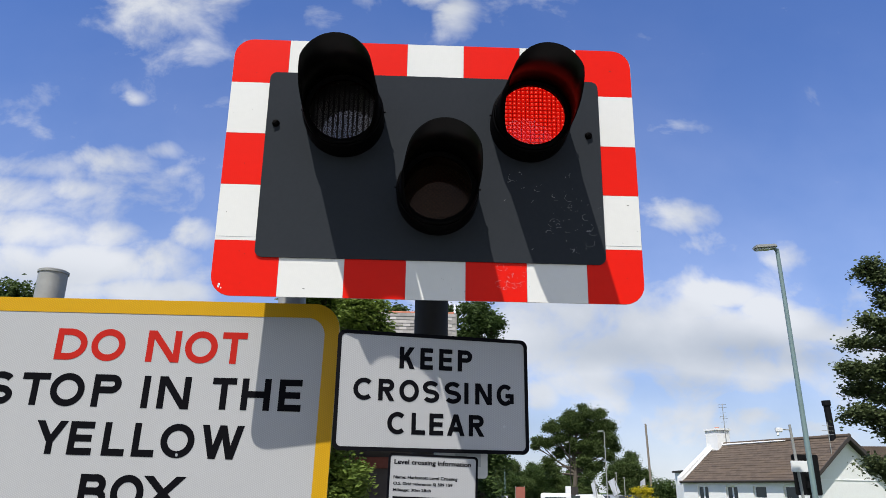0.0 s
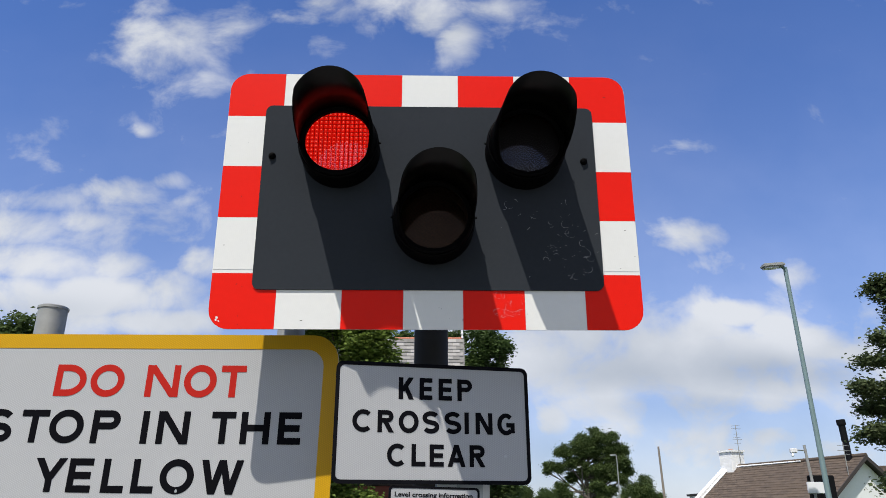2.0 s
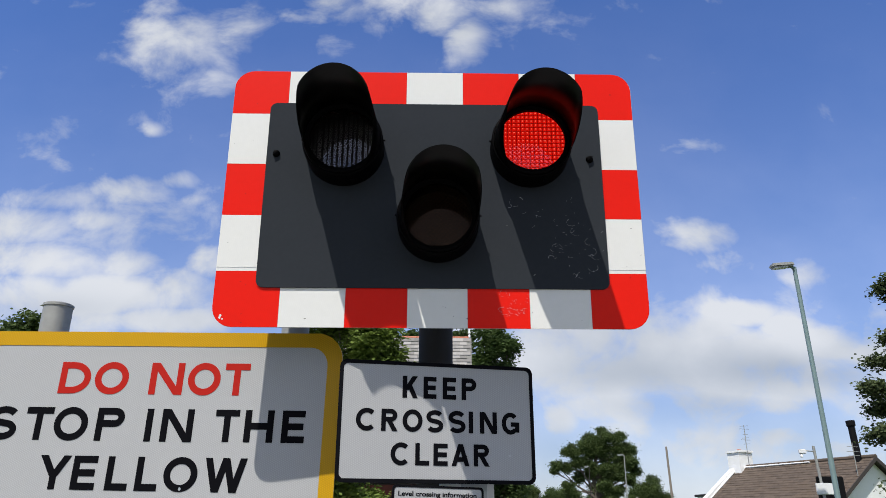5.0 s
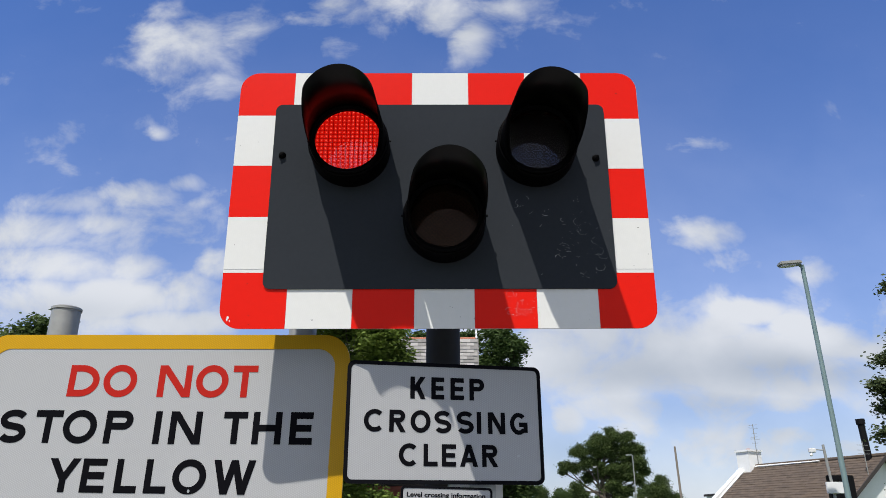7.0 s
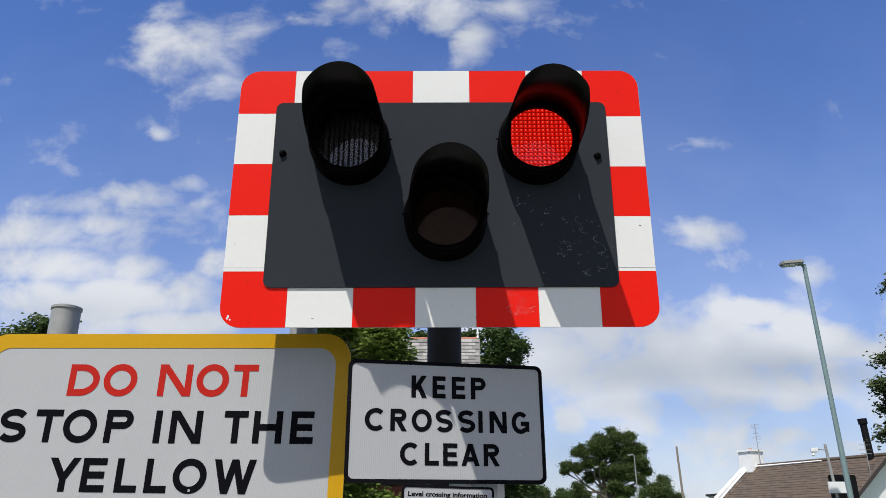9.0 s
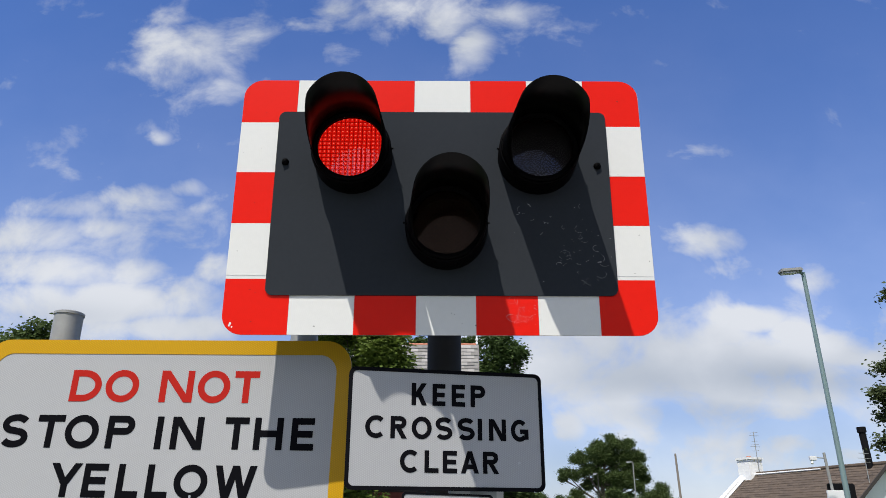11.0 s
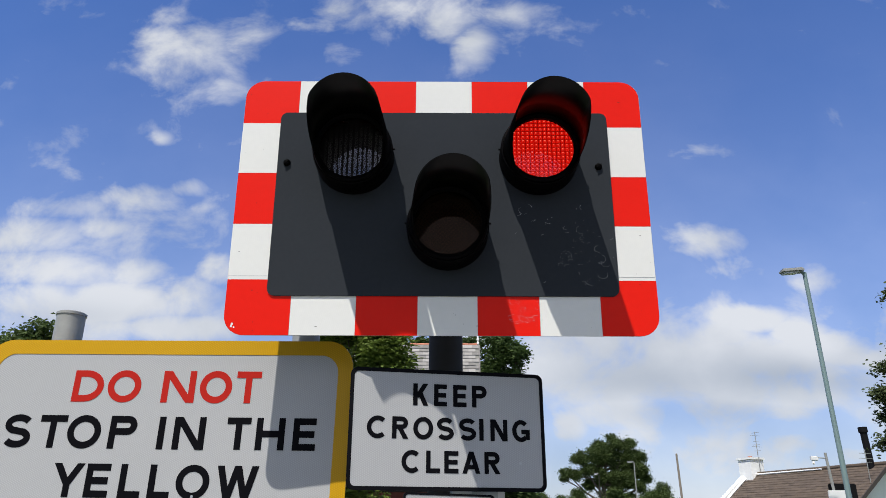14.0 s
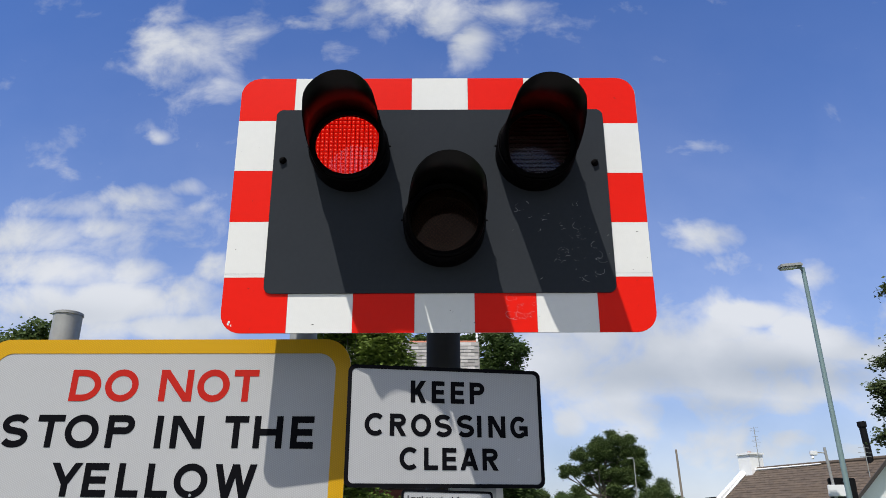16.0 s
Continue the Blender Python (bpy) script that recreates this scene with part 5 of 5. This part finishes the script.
def make_street():
    make_street_lamp("street_lamp", 10.74, 18.0, 8.75, 0.060, 0.05, LAMP_GREEN, "tall grey-green street lamp column with flat head", (0.66, 0.3, 0.13), -0.75)
    make_street_lamp("street_lamp", 13.3, 50.0, 5.85, 0.034, 0.06, GALV, "distant street lamp column on the road", (0.42, 0.2, 0.08))
    make_street_lamp("street_lamp", 10.8, 50.0, 5.05, 0.03, 0.05, POLE_GREY, "distant street lamp column in front of the oak", (0.3, 0.15, 0.08))
    make_street_lamp("street_lamp", 8.6, 70.0, 3.75, 0.035, 0.05, LAMP_GREEN, "distant slim lamp column by the trees", (0.22, 0.12, 0.07))
    p = thing("timber_pole", pose(19.5, 60, 0), "weathered grey timber utility pole, slightly leaning", "pole")
    part("pole", join(rod((0.1, 0, -0.1), (-0.05, 0, 7.3), 0.11, 0.08, 14), rod((-0.05, 0, 7.3), (-0.05, 0, 7.36), 0.085, 0.05, 14)), WOOD_POLE, p)
    # far signal seen from behind, with its camera mast
    s = thing("rear_signal_head", pose(12.55, 22.0, 0), "black signal backboard seen from behind, on a grey pole", "traffic signal")
    part("pole", rod((0.26, 0.1, 0), (0.26, 0.1, 3.0), 0.057, 0.057, 16), POLE_GREY, s)
    part("backboard", plate(-0.30, 1.78, 0.58, 3.05, 0.0, 0.02, (0.06,) * 4), BLACK_BOX, s, "black rear of a signal board")
    for z in (2.1, 2.45, 2.8):
        part("lamp_back", box(0.05, -0.10, z - 0.13, 0.33, 0.0, z + 0.13, 0.03), BLACK_BOX, s)
    c = thing("camera_mast", pose(12.08, 21.5, 0), "slim grey mast with a small camera and white box", "mast")
    part("mast", rod((0.22, 0, 0), (0.0, 0, 3.95), 0.05, 0.042, 14), GALV, c)
    part("equipment_box", box(-0.16, -0.12, 2.48, 0.36, -0.04, 2.82, 0.012), WHITE_BOX, c, "white equipment box")
    part("arm", rod((0.0, 0, 3.78), (-0.38, -0.04, 3.80), 0.018), GALV, c)
    part("camera", join(box(-0.52, -0.13, 3.70, -0.30, -0.01, 3.84, 0.02), rod((-0.45, -0.07, 3.70), (-0.47, -0.1, 3.60), 0.04)), WHITE_BOX, c, "white weatherproof camera")
    # banners and signs down the road
    for x, y, h, w, lean in ((13.5, 54, 2.66, 0.3, 0.15), (15.0, 54, 2.85, 0.5, 0.3), (16.7, 52, 2.85, 0.35, -0.05)):
        f = thing("flag", pose(x, y, 0), "white advertising flag on a leaning pole", "flag", "flags by the car park")
        part("pole", rod((lean, 0, 0), (-0.1, 0, h), 0.035, 0.02), GALV, f)
        bm = bmesh.new()
        n = 6
        cols = [[bm.verts.new((-0.1 + lean * 0.28 * k - (w * i / n), 0.03 * math.sin(i * 0.9 + 0.3 * k), h - 0.05 - h * 0.36 * k / 5 - 0.04 * i)) for i in range(n + 1)] for k in range(6)]
        for a, b in zip(cols, cols[1:]):
            for i in range(n):
                bm.faces.new((a[i], a[i + 1], b[i + 1], b[i]))
        bmesh.ops.solidify(bm, geom=bm.faces[:], thickness=0.01)
        part("cloth", bm, FLAG, f)
    s = thing("roadside_board", pose(9.5, 66, 0), "brick-red roadside board on two legs", "sign")
    part("panel", box(-0.42, 0, 1.2, 0.42, 0.06, 2.15, 0.01), SIGN_RED, s)
    for x in (-0.4, 0.4):
        part("leg", rod((x, 0.09, 0), (x, 0.09, 2.2), 0.04), GALV, s)
    s = thing("grey_cabinet_sign", pose(12.05, 57, 0), "tall pale grey information panel by the road", "sign")
    part("panel", join(box(-0.25, 0, 0.0, 0.2, 0.12, 2.2, 0.02)), WHITE_BOX, s)
    part("panel", join(box(0.22, 0, 0.0, 0.75, 0.12, 2.15, 0.02)), POLE_GREY, s)
    for x, y, h in ((17.75, 64, 3.4), (18.45, 64, 3.0)):
        t = thing("slim_post", pose(x, y, 0), "slim grey post with a small head", "post", "slim posts by the car park")
        part("post", rod((0, 0, 0), (0, 0, h), 0.05, 0.04), GALV, t)
        part("head", box(-0.12, -0.06, h - 0.05, 0.08, 0.06, h + 0.07, 0.02), GALV, t)


def make_vehicle(name, x, y, yaw, length, width, height, bonnet, mt, label, van=False):
    """A vehicle: body with cabin taper, glass, four wheels. Local x forwards."""
    c = thing(name, pose(x, y, 0, 0, 0, yaw), label, "van" if van else "car")
    hl, hw = length / 2, width / 2
    if van:
        prof = [(-hl, 0.35), (-hl, height * 0.93), (-hl + 0.12, height), (hl - 1.5, height), (hl - 0.75, height * 0.62), (hl - 0.08, height * 0.52), (hl, 0.75), (hl, 0.35)]
    else:
        prof = [(-hl, 0.32), (-hl, 0.8), (-hl + 0.25, 0.92), (-hl + 0.75, height * 0.97), (-hl + 1.3, height), (hl - 1.9, height), (hl - 1.1, 0.95), (hl - 0.1, 0.78), (hl, 0.6), (hl, 0.32)]
    bm = bmesh.new()
    sides = []
    for s in (-1, 1):
        sides.append([bm.verts.new((px, s * hw * (1.0 if pz < 0.95 else 0.82 if not van else 0.92), pz)) for px, pz in prof])
    bm.faces.new(sides[0])
    bm.faces.new(sides[1][::-1])
    n = len(prof)
    for i in range(n):
        j = (i + 1) % n
        bm.faces.new((sides[0][j], sides[0][i], sides[1][i], sides[1][j]))
    bmesh.ops.recalc_face_normals(bm, faces=bm.faces)
    bmesh.ops.bevel(bm, geom=bm.edges[:], offset=0.05, segments=2, affect="EDGES")
    part("body", bm, mt, c)
    z0, z1 = (1.25, height * 0.86) if van else (0.98, height * 0.94)
    part("rear_window", box(-hl - 0.012 if van else -hl + 0.35, -hw * 0.66, z0, (-hl + 0.02) if van else -hl + 0.62, hw * 0.66, z1, 0.01), GLASS_DARK, c)
    part("windscreen", box(hl - 1.55, -hw * 0.7, z0, hl - 1.2, hw * 0.7, z1, 0.01), GLASS_DARK, c)
    for sx in (-hl + 0.75, hl - 0.8):
        for s in (-1, 1):
            wheel = part("wheel", lathe([(0.2, -0.1), (0.3, -0.1), (0.32, -0.06), (0.32, 0.06), (0.3, 0.1), (0.2, 0.1)], 24, "y"), TYRE, c, m=pose(sx, s * (hw - 0.08), 0.32))
            part("hub", lathe([(0.19, -0.09), (0.19, 0.09)], 16, "y"), GALV, wheel)


def make_vehicles():
    make_vehicle("van", 9.1, 47, 80, 4.9, 1.95, 1.70, 1.0, CAR_WHITE, "white panel van on the road", True)
    make_vehicle("car", 6.9, 60, 80, 4.2, 1.75, 1.5, 1.0, CAR_SILVER, "silver car queueing on the road")
    for x, y, mt, word in ((13.9, 56, CAR_WHITE, "white"), (16.0, 58, CAR_SILVER, "silver"), (17.9, 57, CAR_DARK, "dark"), (19.8, 58, CAR_SILVER, "silver")):
        make_vehicle("parked_car", x, y, 10, 4.2, 1.75, 1.62, 1.0, mt, word + " car parked in the roadside car park")


# ---- ground ----
def strip(xa, xb, ya, yb, z, slope, thick):
    """A long slab whose x drifts with y by slope."""
    bm = bmesh.new()
    n = 24
    rows = []
    for i in range(n + 1):
        y = ya + (yb - ya) * i / n
        rows.append([bm.verts.new(p) for p in ((xa + slope * y, y, z), (xb + slope * y, y, z), (xb + slope * y, y, z - thick), (xa + slope * y, y, z - thick))])
    for a, b in zip(rows, rows[1:]):
        for i in range(4):
            j = (i + 1) % 4
            bm.faces.new((a[i], b[i], b[j], a[j]))
    bm.faces.new(rows[0])
    bm.faces.new(rows[-1][::-1])
    bmesh.ops.recalc_face_normals(bm, faces=bm.faces)
    return bm


def make_ground():
    bm = bmesh.new()
    bmesh.ops.create_grid(bm, x_segments=40, y_segments=40, size=2500)
    g = part("ground", bm, GRASS, None, m=pose(0, 0, -0.02))
    tagged(g, "mown grass verge and open ground", "ground", kind="structure")
    r = part("road", strip(2.2, 8.8, -60, 400, 0.0, 0.06, 0.1), ASPHALT, None)
    tagged(r, "worn grey asphalt road", "road", kind="structure")
    p = part("pavement", strip(-3.2, 2.05, -60, 120, 0.115, 0.06, 0.2), PAVING, None)
    tagged(p, "grey paved footway beside the road", "pavement", kind="structure")
    for x in (2.05, 8.8):
        k = part("kerb", strip(x + 0.004, x + 0.146, -60, 120, 0.125, 0.06, 0.2), KERB, None)
        tagged(k, "pale concrete kerb stones", "kerb", kind="structure")


make_ground()
make_signal()
make_yellow_sign()
make_keep_sign()
make_bungalow()
make_street()
make_vehicles()
make_plants()
make_back_buildings()


def motions():
    """The two red lamps flash in turn, each 0.42 s: their rows of light points turn forwards and back into the housing."""
    switch = [1 + math.ceil(FPS * (0.035 + 0.42 * k)) for k in range(39)]
    last = frame(16.0)
    spans, start, lit = [], 1, "right"
    for s in switch + [last + 1]:
        spans.append((start, s - 1, lit))
        start, lit = s, "left" if lit == "right" else "right"
    for row, h, which in LED_ROWS:
        rows = []
        for k, (a, b, lit) in enumerate(spans):
            on, half, off = (pose(0, -0.0755, h, -r) for r in (0, 89, 178))
            if lit == which:
                steps = [(a, on), (b, on)]
            else:
                steps = [(a, half if k else off), (a + 1, off), (b - 1, off), (b, half if b < last else off)]
            done = 0
            for f, m in steps:
                if done < f <= b:
                    rows.append(((f - 1) / FPS, m))
                    done = f
        walk(row, rows)


motions()
